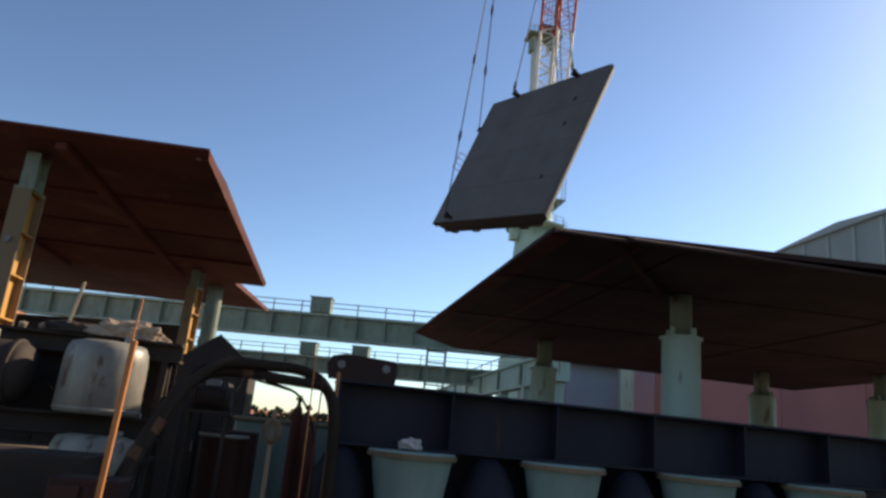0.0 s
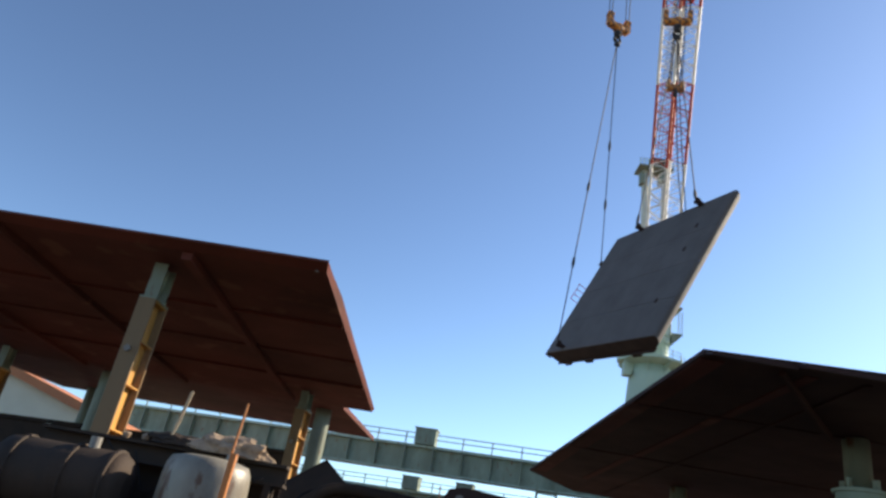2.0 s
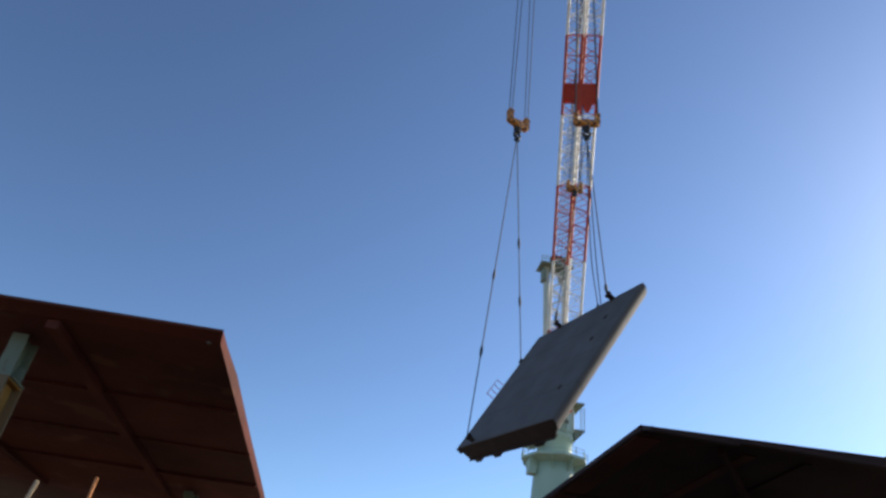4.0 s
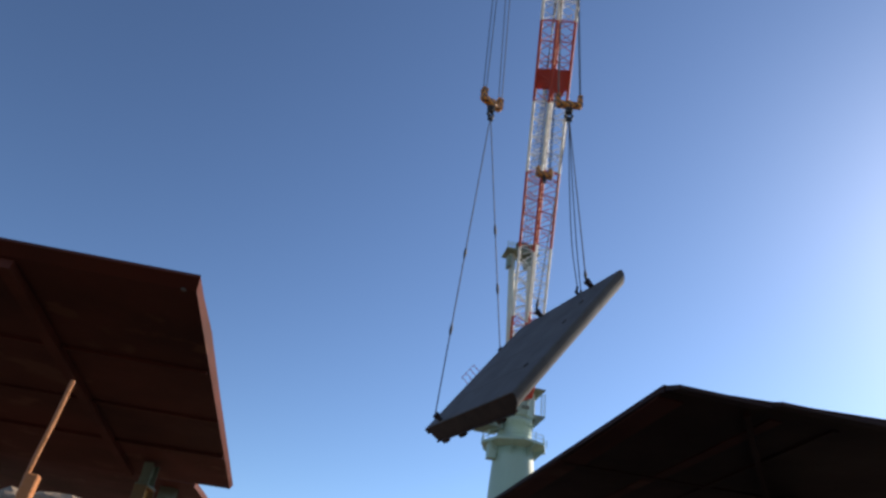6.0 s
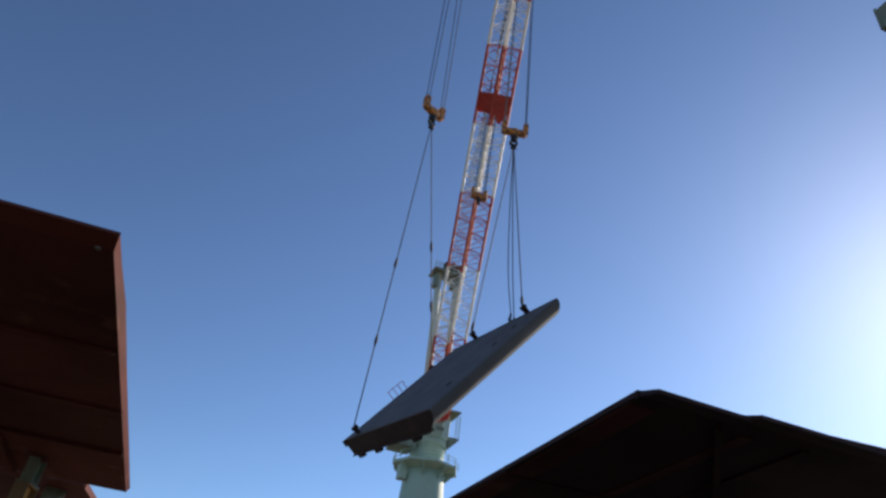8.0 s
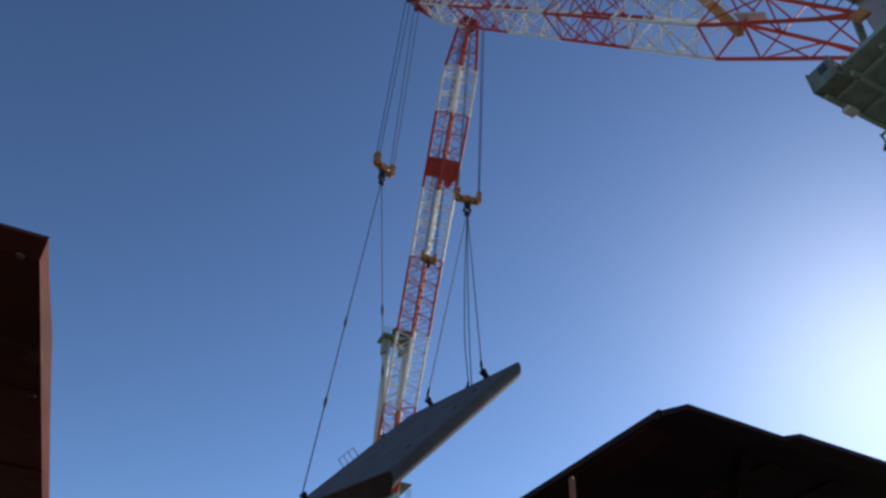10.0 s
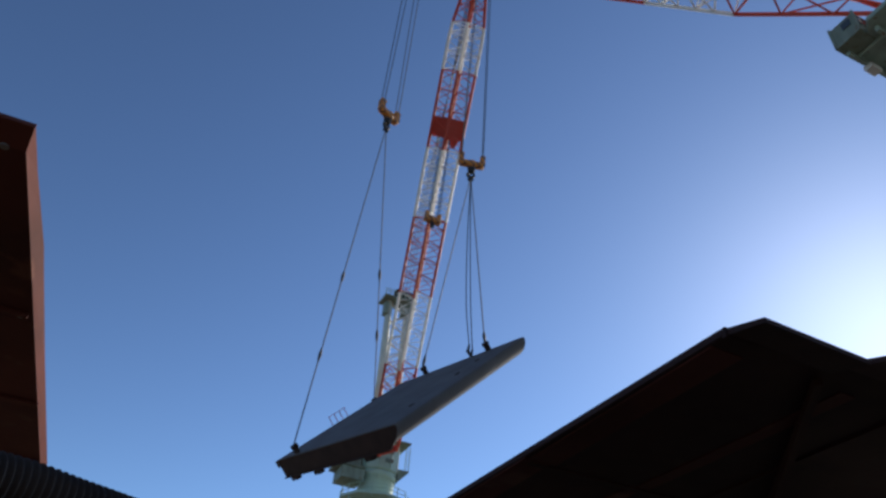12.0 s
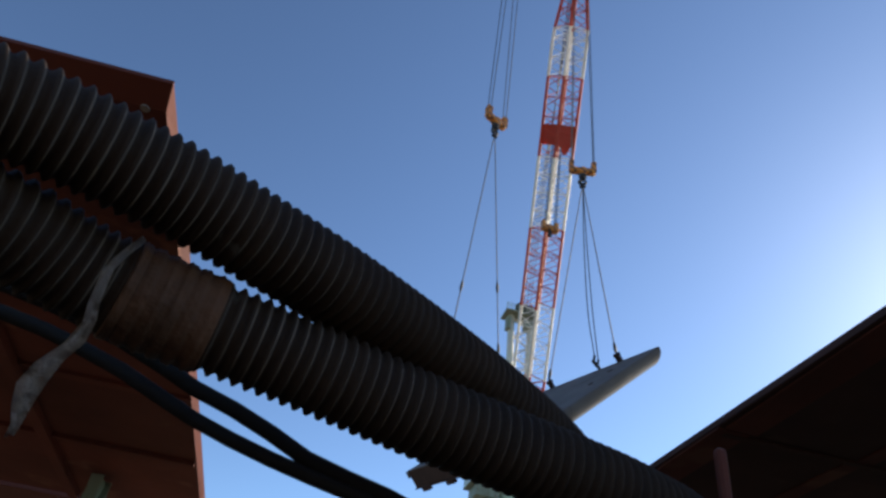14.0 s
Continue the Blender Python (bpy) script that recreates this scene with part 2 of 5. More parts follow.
def far_girder(y_left, y_right, x0, x1, top, deep, boxes_at):
    """A pale green crane runway girder with stiffeners, walkway rail and boxes on top."""
    t = thing("runway_girder", "pale green painted steel crane runway girder with walkway rail", "girder", "runway girders")
    k = (y_right - y_left) / (x1 - x0)
    yy = lambda x: y_left + k * (x - x0)
    L = math.hypot(x1 - x0, y_right - y_left)
    turn = Matrix.Translation((x0, y_left, 0)) @ Matrix.Rotation(math.atan2(y_right - y_left, x1 - x0), 4, "Z")
    bm = bmesh.new()
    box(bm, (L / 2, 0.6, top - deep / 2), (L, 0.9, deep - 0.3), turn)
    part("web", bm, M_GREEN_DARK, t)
    bm = bmesh.new()
    box(bm, (L / 2, 0.5, top - 0.12), (L, 1.6, 0.2), turn)
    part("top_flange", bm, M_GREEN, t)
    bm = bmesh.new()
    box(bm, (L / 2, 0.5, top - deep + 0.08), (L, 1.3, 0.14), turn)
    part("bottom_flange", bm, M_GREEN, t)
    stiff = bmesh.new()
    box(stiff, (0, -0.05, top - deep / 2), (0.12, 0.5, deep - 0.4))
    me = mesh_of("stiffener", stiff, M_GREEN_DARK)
    post = bmesh.new()
    box(post, (0, -0.2, top + 0.45), (0.09, 0.09, 1.0))
    mp = mesh_of("rail_post", post, M_GREEN_DARK)
    n = int(L / 2.3)
    for i in range(n + 1):
        ob = new("stiffener", me)
        ob.parent, ob.matrix_basis = t, turn @ Matrix.Translation((L * i / n, 0, 0))
        ob = new("rail_post", mp)
        ob.parent, ob.matrix_basis = t, turn @ Matrix.Translation((L * i / n, 0, 0))
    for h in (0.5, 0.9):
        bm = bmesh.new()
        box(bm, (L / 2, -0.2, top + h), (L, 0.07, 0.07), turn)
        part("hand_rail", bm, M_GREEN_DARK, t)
    for x in boxes_at:
        bm = bmesh.new()
        box(bm, ((x - x0) * L / (x1 - x0), 0, top + 0.62), (1.7, 1.2, 1.2), turn)
        box(bm, ((x - x0) * L / (x1 - x0), 0, top + 1.27), (1.9, 1.4, 0.1), turn)
        part("drive_box", bm, M_GREEN_DARK, t, "grey-green machinery box on the girder")
    for x in (x0 + 1.0, x1 - 1.0):
        bm = bmesh.new()
        box(bm, ((x - x0) * L / (x1 - x0), 0.5, (top - deep) / 2), (1.1, 1.1, top - deep), turn)
        part("column", bm, M_GREEN, t)
    return t


far_girder(64.4, 53.6, -30.0, 26.0, 10.35, 2.15, (-0.4,))
far_girder(80.0, 68.0, -20.0, 22.0, 8.2, 1.75, (-1.2, 4.2))

# light frame below the girder
lad = thing("access_ladder", "grey steel access ladder frame below the runway girder", "ladder")
for sx in (-0.75, 0.75):
    bm = bmesh.new()
    box(bm, (9.3 + sx, 55.8, 4.6), (0.16, 0.16, 8.2))
    part("upright", bm, M_GREEN_DARK, lad)
for z in (5.2, 5.9, 7.0, 7.9):
    bm = bmesh.new()
    box(bm, (9.3, 55.8, z), (1.5, 0.1, 0.12))
    part("rung", bm, M_GREEN_DARK, lad)


def receding_runway():
    t = thing("runway_girder", "pale green crane runway on columns running away from the yard", "girder", "runway girders")
    bm = bmesh.new()
    bar(bm, (15.2, 42, 6.3), (17.0, 96, 6.3), 0.9, 1.8)
    part("web", bm, M_GREEN, t)
    bm = bmesh.new()
    bar(bm, (15.2, 42, 7.2), (17.0, 96, 7.2), 1.4, 0.16)
    part("top_flange", bm, M_GREEN_FAR, t)
    for i in range(8):
        f = i / 7
        p = Vector((15.2, 43, 0)).lerp(Vector((17.0, 95, 0)), f)
        bm = bmesh.new()
        box(bm, (p.x, p.y, 2.7), (0.7, 0.7, 5.4))
        part("column", bm, M_GREEN, t)
        bm = bmesh.new()
        box(bm, (p.x - 0.55, p.y, 6.3), (0.2, 0.15, 1.5))
        part("stiffener", bm, M_GREEN_DARK, t)
        bm = bmesh.new()
        box(bm, (p.x - 0.6, p.y, 7.7), (0.08, 0.08, 1.0))
        part("rail_post", bm, M_GREEN_DARK, t)
    bm = bmesh.new()
    bar(bm, (14.6, 42, 8.15), (16.4, 96, 8.15), 0.07, 0.07)
    part("hand_rail", bm, M_GREEN_DARK, t)


receding_runway()


def building(name, label, x0, x1, y0, y1, h, wall, roof, cols, rows, slope=0.0, sides=("front",)):
    """A shed: wall body, roof cap, window rows in the face towards -y (and -x)."""
    t = thing(name, label, "building")
    bm = bmesh.new()
    box(bm, ((x0 + x1) / 2, (y0 + y1) / 2, h / 2), (x1 - x0, y1 - y0, h))
    part("wall", bm, wall, t)
    bm = bmesh.new()
    vs = [bm.verts.new(p) for p in ((x0 - .4, y0 - .4, h + .004), (x1 + .4, y0 - .4, h + .004), (x1 + .4, y1 + .4, h + .004), (x0 - .4, y1 + .4, h + .004),
                                    (x0 - .4, (y0 + y1) / 2, h + .3 + slope), (x1 + .4, (y0 + y1) / 2, h + .3 + slope))]
    for f in ((0, 1, 5, 4), (2, 3, 4, 5), (0, 4, 3), (1, 2, 5), (3, 2, 1, 0)):
        bm.faces.new([vs[i] for i in f])
    part("roof", bm, roof, t)
    if cols:
        wbm = bmesh.new()
        w, hh = (x1 - x0) / cols * 0.55, h / rows * 0.45
        box(wbm, (0, 0, 0), (w, 0.12, hh))
        me = mesh_of("window", wbm, M_GLASS)
        for i in range(cols):
            for j in range(rows):
                ob = new("window", me)
                ob.parent = t
                ob.matrix_basis = Matrix.Translation((x0 + (i + .5) * (x1 - x0) / cols, y0 - 0.03, (j + .55) * h / rows))
    nb = int((y1 - y0) / 3)
    rbm = bmesh.new()
    box(rbm, (0, 0, h / 2), (0.18, 0.25, h - 0.1))
    me = mesh_of("cladding_rib", rbm, wall)
    for i in range(nb):
        ob = new("cladding_rib", me)
        ob.parent = t
        ob.matrix_basis = Matrix.Translation((x0 - 0.06, y0 + (i + .5) * (y1 - y0) / nb, 0))
    return t


building("assembly_shop", "tall grey-green clad assembly shop with flat roof edge", 42.5, 70, 41, 59, 21.5, M_ROOF, M_ROOF, 0, 1, 0.4)
building("workshop", "blue-grey sheet-clad workshop behind the runway", 20.5, 29.5, 56, 70, 10.5, M_BLUEWALL, M_ROOF, 0, 1, 1.0)
office = thing("quay_office", "cream walled office with an orange-brown gable roof", "building")
bm = bmesh.new()
gable = [(-38.0, 0), (-20.9, 0), (-20.9, 6.7), (-29.4, 9.2), (-38.0, 6.7)]
fr = [bm.verts.new((x, 45, z)) for x, z in gable]
bk = [bm.verts.new((x, 56, z)) for x, z in gable]
bm.faces.new(fr)
bm.faces.new(list(reversed(bk)))
for i in range(5):
    bm.faces.new((fr[i], bk[i], bk[(i + 1) % 5], fr[(i + 1) % 5]))
part("wall", bm, M_CREAM, office)
for s in (-1, 1):
    bm = bmesh.new()
    a, b = Vector((-29.4, 0, 9.5)), Vector((-29.4 + s * 9.4, 0, 6.72))
    vs = [bm.verts.new(p + Vector((0, y, dz))) for dz in (0, -0.55) for p, y in ((a, 44.3), (b, 44.3), (b, 56.7), (a, 56.7))]
    for f in ((0, 1, 2, 3), (7, 6, 5, 4), (0, 4, 5, 1), (1, 5, 6, 2), (2, 6, 7, 3), (3, 7, 4, 0)):
        bm.faces.new([vs[i] for i in f])
    part("roof", bm, M_TERRACOTTA, office)
for i in range(6):
    bm = bmesh.new()
    box(bm, (-36.2 + i * 2.7, 44.96, 4.6), (1.4, 0.12, 1.3))
    part("window", bm, M_GLASS, office)
building("far_shed", "low grey shed on the far quay", -60, -22, 150, 165, 6.0, M_ROOF, M_ROOF, 9, 1, 1.5)
building("far_shed", "long low blue-grey shed with orange-brown roof on the far quay", -18, 12, 170, 190, 1.8, M_BLUEWALL, M_TERRACOTTA, 8, 1, 0.9)
building("far_shed", "low cream shed on the far quay", 40, 120, 160, 180, 9.0, M_CREAM, M_ROOF, 12, 1, 1.5)

# low trees along the far quay
M_LEAF = material("dark_far_foliage", (0.035, 0.05, 0.025), 0.9, spec=0.1, other=(0.02, 0.032, 0.018), scale=1.5, amount=0.8)
random.seed(71)
bm = bmesh.new()
for i in range(420):
    x = random.uniform(-34, 16)
    top = 3.0 + 1.3 * noise.noise(Vector((x * 0.16, 3.1, 0))) + 0.9 * noise.noise(Vector((x * 0.6, 0, 5.0)))
    r = random.uniform(0.25, 0.6)
    bmesh.ops.create_icosphere(bm, subdivisions=1, radius=r, matrix=Matrix.Translation((x, 163 + random.uniform(-1.5, 1.5), max(0.3, top * random.uniform(0.25, 1.0)))))
for v in bm.verts:
    v.co += Vector((random.uniform(-0.12, 0.12), random.uniform(-0.12, 0.12), random.uniform(-0.12, 0.12)))
for i in range(26):
    x = -33 + i * 1.9 + random.uniform(-0.5, 0.5)
    tube(bm, (x, 163, 0), (x + random.uniform(-0.3, 0.3), 163, 2.4), 0.12, 5, 0.06)
solo("tree_row", bm, M_LEAF, "low dark trees along the far quay", "trees", kind="stuff")

# faded red hull section standing far right
t = thing("ship_hull_section", "faded red painted ship hull section standing in the yard", "hull block")
for i in range(5):
    bm = bmesh.new()
    slab(bm, [(26.5 + i * 6.2, 46 - i * 0.9), (32.65 + i * 6.2, 45.1 - i * 0.9), (32.65 + i * 6.2, 52), (26.5 + i * 6.2, 52)], 0.6, 9.2)
    part("shell_plate", bm, M_PINK, t)


# ---- dock cranes ----
def lattice(parent, foot, tip, zones, width, depth, bays_per_m, r_chord, r_lace, taper_from=0.9, taper_to=0.3, root=0.06, side=None, root_depth=0.25):
    """A four-chord lattice boom from foot to tip, cut into sections of alternating paint."""
    foot, tip = Vector(foot), Vector(tip)
    axis = (tip - foot).normalized()
    side = (side or axis.cross(Vector((0, 0, 1)))).normalized()
    up = side.cross(axis).normalized()
    L = (tip - foot).length

    def size(s):
        k = 1.0
        if s > taper_from:
            k = 1 + (taper_to - 1) * (s - taper_from) / (1 - taper_from)
        d = k
        if s < root:
            d = root_depth + (1 - root_depth) * s / root
        return width * k / 2, depth * d / 2

    def corner(s, i):
        w, d = size(s)
        sx, sy = ((-1, -1), (1, -1), (1, 1), (-1, 1))[i]
        return foot + axis * (L * s) + side * (sx * w) + up * (sy * d)

    for s0, s1, mat, name, *coarse in zones:
        n = max(2, round((s1 - s0) * L * (coarse[0] if coarse else bays_per_m)))
        sec = None
        bm = bmesh.new()
        sweep(bm, [corner(s1, i % 4) for i in range(5)], [r_lace * 1.3] * 5, 6)
        sec = part("boom_section", bm, mat, parent, name)
        for k in range(n):
            a, b = s0 + (s1 - s0) * k / n, s0 + (s1 - s0) * (k + 1) / n
            for i in range(4):
                j = (i + 1) % 4
                p, q = (corner(a, i), corner(b, j)) if k % 2 == 0 else (corner(a, j), corner(b, i))
                bb = bmesh.new()
                tube(bb, p, q, r_lace, 5)
                part("brace", bb, mat, sec)
                if k % 2 == 0 and k:
                    bb = bmesh.new()
                    tube(bb, corner(a, i), corner(a, j), r_lace, 5)
                    part("strut", bb, mat, sec)
        for i in range(4):
            cb = bmesh.new()
            for k in range(3):
                a, b = s0 + (s1 - s0) * k / 3, s0 + (s1 - s0) * (k + 1) / 3
                tube(cb, corner(a, i), corner(b, i), r_chord, 8)
            part("chord", cb, mat, sec)
    return corner, axis, side, up


FOOT_A, TIP_A = Vector((28.5, 92, 38.2)), Vector((17.15, 46.8, 79.65))
crane_a = thing("dock_crane", "pale green dock crane with a red and white lattice boom", "crane", "dock cranes")
CX, CY = 29.7, 97.5
bm = bmesh.new()
lathe(bm, [(4.6, 0), (4.4, 3), (3.75, 18), (3.25, 27), (2.95, 30.8), (2.9, 32.4)], 48, (CX, CY, 0))
part("pedestal", bm, M_GREEN_FAR, crane_a, "tapered pale green tubular pedestal", smooth=True)
# eight-sided gallery on brackets round the head of the pedestal
bm = bmesh.new()
lathe(bm, [(2.7, 32.2), (4.6, 32.75), (4.85, 32.8), (4.85, 33.15), (2.6, 33.2)], 8, (CX, CY, 0))
gallery = part("gallery", bm, M_GREEN_FAR, crane_a, "eight-sided maintenance gallery")
for i in range(8):
    a = 2 * math.pi * (i + 0.5) / 8
    bm = bmesh.new()
    m = Matrix.Translation((CX, CY, 0)) @ Matrix.Rotation(a, 4, "Z")
    vs = [bm.verts.new(m @ Vector((x, y, z))) for y in (-0.06, 0.06) for x, z in ((2.85, 31.0), (4.5, 32.6), (4.5, 32.78), (2.7, 32.4))]
    for f in ((0, 1, 2, 3), (7, 6, 5, 4), (0, 4, 5, 1), (1, 5, 6, 2), (2, 6, 7, 3), (3, 7, 4, 0)):
        bm.faces.new([vs[k] for k in f])
    part("bracket", bm, M_GREEN_FAR, gallery)
bm = bmesh.new()
box(bm, (CX - 3.5, CY - 0.6, 31.6), (1.1, 1.5, 2.1))
part("hung_box", bm, M_GREEN_FAR, gallery, bevel=0.05)
post = bmesh.new()
box(post, (0, 0, 0.55), (0.09, 0.09, 1.1))
me = mesh_of("rail_post", post, M_GREEN_FAR)


def rail_round(r, z, n, seg, x=CX, y=CY):
    """Posts and two rails on a ring."""
    for i in range(n):
        a = 2 * math.pi * i / n
        ob = new("rail_post", me)
        ob.parent, ob.matrix_basis = crane_a, Matrix.Translation((x + r * math.cos(a), y + r * math.sin(a), z))
    for h in (0.55, 1.1):
        bm = bmesh.new()
        ring = [(x + r * math.cos(2 * math.pi * i / seg), y + r * math.sin(2 * math.pi * i / seg), z + h) for i in range(seg + 1)]
        sweep(bm, ring, [0.05] * (seg + 1), 5)
        part("hand_rail", bm, M_GREEN_FAR, crane_a)


rail_round(4.7, 33.15, 16, 8)
bm = bmesh.new()
lathe(bm, [(2.62, 33.1), (2.55, 33.6), (2.5, 35.9), (2.62, 36.0), (2.72, 36.35), (2.72, 36.75), (2.5, 36.9)], 40, (CX, CY, 0))
slew = part("slew_ring", bm, M_GREEN_FAR, crane_a, smooth=True)
for i in range(20):
    a = 2 * math.pi * i / 20
    bm = bmesh.new()
    tube(bm, (CX + 2.6 * math.cos(a), CY + 2.6 * math.sin(a), 35.7), (CX + 2.6 * math.cos(a), CY + 2.6 * math.sin(a), 36.05), 0.1, 6)
    part("bolt", bm, M_GREEN_FAR, slew)
bm = bmesh.new()
lathe(bm, [(2.55, 36.85), (2.75, 37.1), (2.8, 40.9), (2.6, 41.1)], 10, (CX, CY - 0.2, 0))
house = part("machine_house", bm, M_GREEN_FAR, crane_a, "pale green machinery house")
for i in range(10):
    a = 2 * math.pi * i / 10
    bm = bmesh.new()
    box(bm, (2.82, 0, 39.0), (0.1, 0.12, 3.7), Matrix.Translation((CX, CY - 0.2, 0)) @ Matrix.Rotation(a, 4, "Z"))
    part("corner_rib", bm, M_GREEN_FAR, house)
for dx, dz, w, h in ((-1.3, 39.2, 0.9, 1.9), (0.6, 39.6, 1.1, 0.8), (0.6, 38.2, 1.1, 0.5)):
    bm = bmesh.new()
    box(bm, (CX + dx, CY - 2.9, dz), (w, 0.14, h))
    part("hatch", bm, M_GREEN_DARK, house)
# side platforms: a winch deck on one side, a landing with a ladder on the other
bm = bmesh.new()
box(bm, (CX - 4.15, CY - 0.4, 35.6), (3.3, 3.8, 1.6))
box(bm, (CX - 4.6, CY - 0.4, 36.55), (4.0, 4.4, 0.2))
deck = part("winch_deck", bm, M_GREEN_DARK, crane_a, "olive green winch deck", bevel=0.04)
bm = bmesh.new()
box(bm, (CX - 3.6, CY - 0.3, 38.2), (1.5, 1.6, 2.6))
box(bm, (CX - 4.9, CY - 0.8, 37.4), (1.0, 1.8, 1.4))
part("winch", bm, M_GREEN_DARK, deck, bevel=0.06)
bm = bmesh.new()
box(bm, (CX - 4.9, CY - 1.2, 38.8), (1.2, 1.0, 1.1))
part("motor_cover", bm, M_RED, deck, "red motor cover", bevel=0.05)
for i in range(8):
    ob = new("rail_post", me)
    ob.parent, ob.matrix_basis = crane_a, Matrix.Translation((CX - 6.5, CY - 2.5 + i * 0.6, 36.65))
for h in (0.55, 1.1, 1.9):
    bm = bmesh.new()
    box(bm, (CX - 6.5, CY - 0.4, 36.65 + h), (0.07, 4.3, 0.07))
    box(bm, (CX - 5.4, CY - 2.55, 36.65 + h), (2.2, 0.07, 0.07))
    part("hand_rail", bm, M_GREEN_FAR, crane_a)
bm = bmesh.new()
vs = [bm.verts.new((CX + x, CY + y, z)) for y in (-1.4, 1.0) for x, z in ((2.5, 36.3), (2.8, 36.2), (4.2, 37.7), (4.2, 37.9), (2.5, 37.9))]
bm.faces.new(vs[:5])
bm.faces.new(list(reversed(vs[5:])))
for i in range(5):
    bm.faces.new((vs[i], vs[i + 5], vs[(i + 1) % 5 + 5], vs[(i + 1) % 5]))
part("landing", bm, M_GREEN_DARK, crane_a, "olive green bracketed landing")
bm = bmesh.new()
for x in (3.55, 4.15):
    box(bm, (CX + x, CY - 1.3, 39.6), (0.08, 0.08, 3.6))
for i in range(9):
    box(bm, (CX + 3.85, CY - 1.3, 38.1 + i * 0.38), (0.6, 0.06, 0.06))
part("ladder", bm, M_GREEN_FAR, crane_a)
bm = bmesh.new()
slab(bm, [(CX - 3.4, CY - 3.2), (CX + 3.5, CY - 3.2), (CX + 3.5, CY + 1.2), (CX - 3.4, CY + 1.2)], 41.1, 41.32)
part("walkway", bm, M_GREEN_DARK, crane_a)
for i in range(11):
    ob = new("rail_post", me)
    ob.parent, ob.matrix_basis = crane_a, Matrix.Translation((CX - 3.3 + i * 0.65, CY + 1.1, 41.32))
bm = bmesh.new()
box(bm, (CX + 0.05, CY + 1.1, 42.4), (6.7, 0.07, 0.07))
part("hand_rail", bm, M_GREEN_FAR, crane_a)
# cream cheek plates that carry the mast
for x in (-1.9, 1.1):
    bm = bmesh.new()
    vs = [bm.verts.new((CX + x + dx, y, z)) for dx in (-0.15, 0.15) for y, z in ((93.6, 41.3), (97.6, 41.3), (95.6, 46.5), (94.6, 46.5))]
    for f in ((0, 1, 2, 3), (7, 6, 5, 4), (0, 4, 5, 1), (1, 5, 6, 2), (2, 6, 7, 3), (3, 7, 4, 0)):
        bm.faces.new([vs[k] for k in f])
    part("cheek_plate", bm, M_CREAM, crane_a, "cream painted cheek plate")
# mast behind the boom
for x in (26.7, 29.9):
    bm = bmesh.new()
    tube(bm, (x + 1.0 - (x > 28) * 0.6, 95.2, 40), (x, 94, 64.0), 0.62, 10, 0.5)
    part("mast_leg", bm, M_CREAM, crane_a, "cream painted tubular mast leg", smooth=True)
for i in range(6):
    z = 43.5 + i * 3.3
    bm = bmesh.new()
    tube(bm, (27.3, 94.4, z), (29.9, 94.4, z + 1.7), 0.14, 6)
    tube(bm, (27.3, 94.4, z + 3.4), (29.9, 94.4, z + 1.7), 0.14, 6)
    part("mast_brace", bm, M_WHITE, crane_a)
bm = bmesh.new()
box(bm, (28.1, 94, 63.6), (5.4, 3.2, 0.25))
box(bm, (26.2, 94, 61.9), (0.55, 1.2, 2.2))
box(bm, (29.6, 94, 62.4), (1.4, 1.6, 1.6))
part("mast_platform", bm, M_GREEN_DARK, crane_a, "grey-green platform with sheave boxes")
bm = bmesh.new()
box(bm, (28.6, 93.4, 64.4), (2.8, 1.2, 0.8))
for dx in (-1.2, 0, 1.2):
    tube(bm, (28.6 + dx * .8, 92.6, 64.7), (28.6 + dx * .8, 92.9, 64.7), 0.7, 12)
part("sheave_block", bm, M_GIRDER, crane_a)
for i in range(9):
    ob = new("rail_post", me)
    ob.parent, ob.matrix_basis = crane_a, Matrix.Translation((25.5 + i * 0.65, 92.5, 63.7))
bm = bmesh.new()
box(bm, (28.1, 92.5, 64.8), (5.4, 0.07, 0.07))
box(bm, (28.1, 92.5, 64.3), (5.4, 0.07, 0.07))
part("hand_rail", bm, M_GREEN_FAR, crane_a)
zones_a = [(0.0, 0.2, M_RED, "red boom section"), (0.2, 0.358, M_WHITE, "white boom section"), (0.358, 0.52, M_RED, "red boom section"),
           (0.52, 0.664, M_WHITE, "white boom section"), (0.664, 0.82, M_RED, "red boom section"), (0.82, 0.912, M_WHITE, "white boom section"),
           (0.912, 1.0, M_RED, "red boom head section")]
corner_a, ax_a, side_a, up_a = lattice(crane_a, FOOT_A, TIP_A, zones_a, 3.2, 2.65, 0.85, 0.19, 0.05, 0.9, 0.55, root_depth=0.5, side=Matrix.Rotation(radians(42), 3, (TIP_A - FOOT_A).normalized()) @ (TIP_A - FOOT_A).cross(Vector((0, 0, 1))))
# plated stretch of the boom with a small platform
bm = bmesh.new()
for i, j in ((0, 1), (1, 2), (3, 0)):
    quad = [corner_a(0.688, i), corner_a(0.688, j), corner_a(0.728, j), corner_a(0.728, i)]
    bm.faces.new([bm.verts.new(v) for v in quad])
bmesh.ops.solidify(bm, geom=list(bm.faces), thickness=0.12)
part("boom_plating", bm, M_RED, crane_a, "plated red stretch of the boom")
for i, j in ((0, 1), (3, 0)):
    mid_lo = (corner_a(0.668, i) + corner_a(0.668, j)) / 2
    a_, b_ = corner_a(0.688, i), corner_a(0.688, j)
    bm = bmesh.new()
    bm.faces.new([bm.verts.new(v) for v in (a_.lerp(b_, 0.18), a_.lerp(b_, 0.82), mid_lo.lerp(b_, 0.12), mid_lo.lerp(a_, 0.12))])
    bmesh.ops.solidify(bm, geom=list(bm.faces), thickness=0.1)
    part("gusset", bm, M_RED, crane_a)
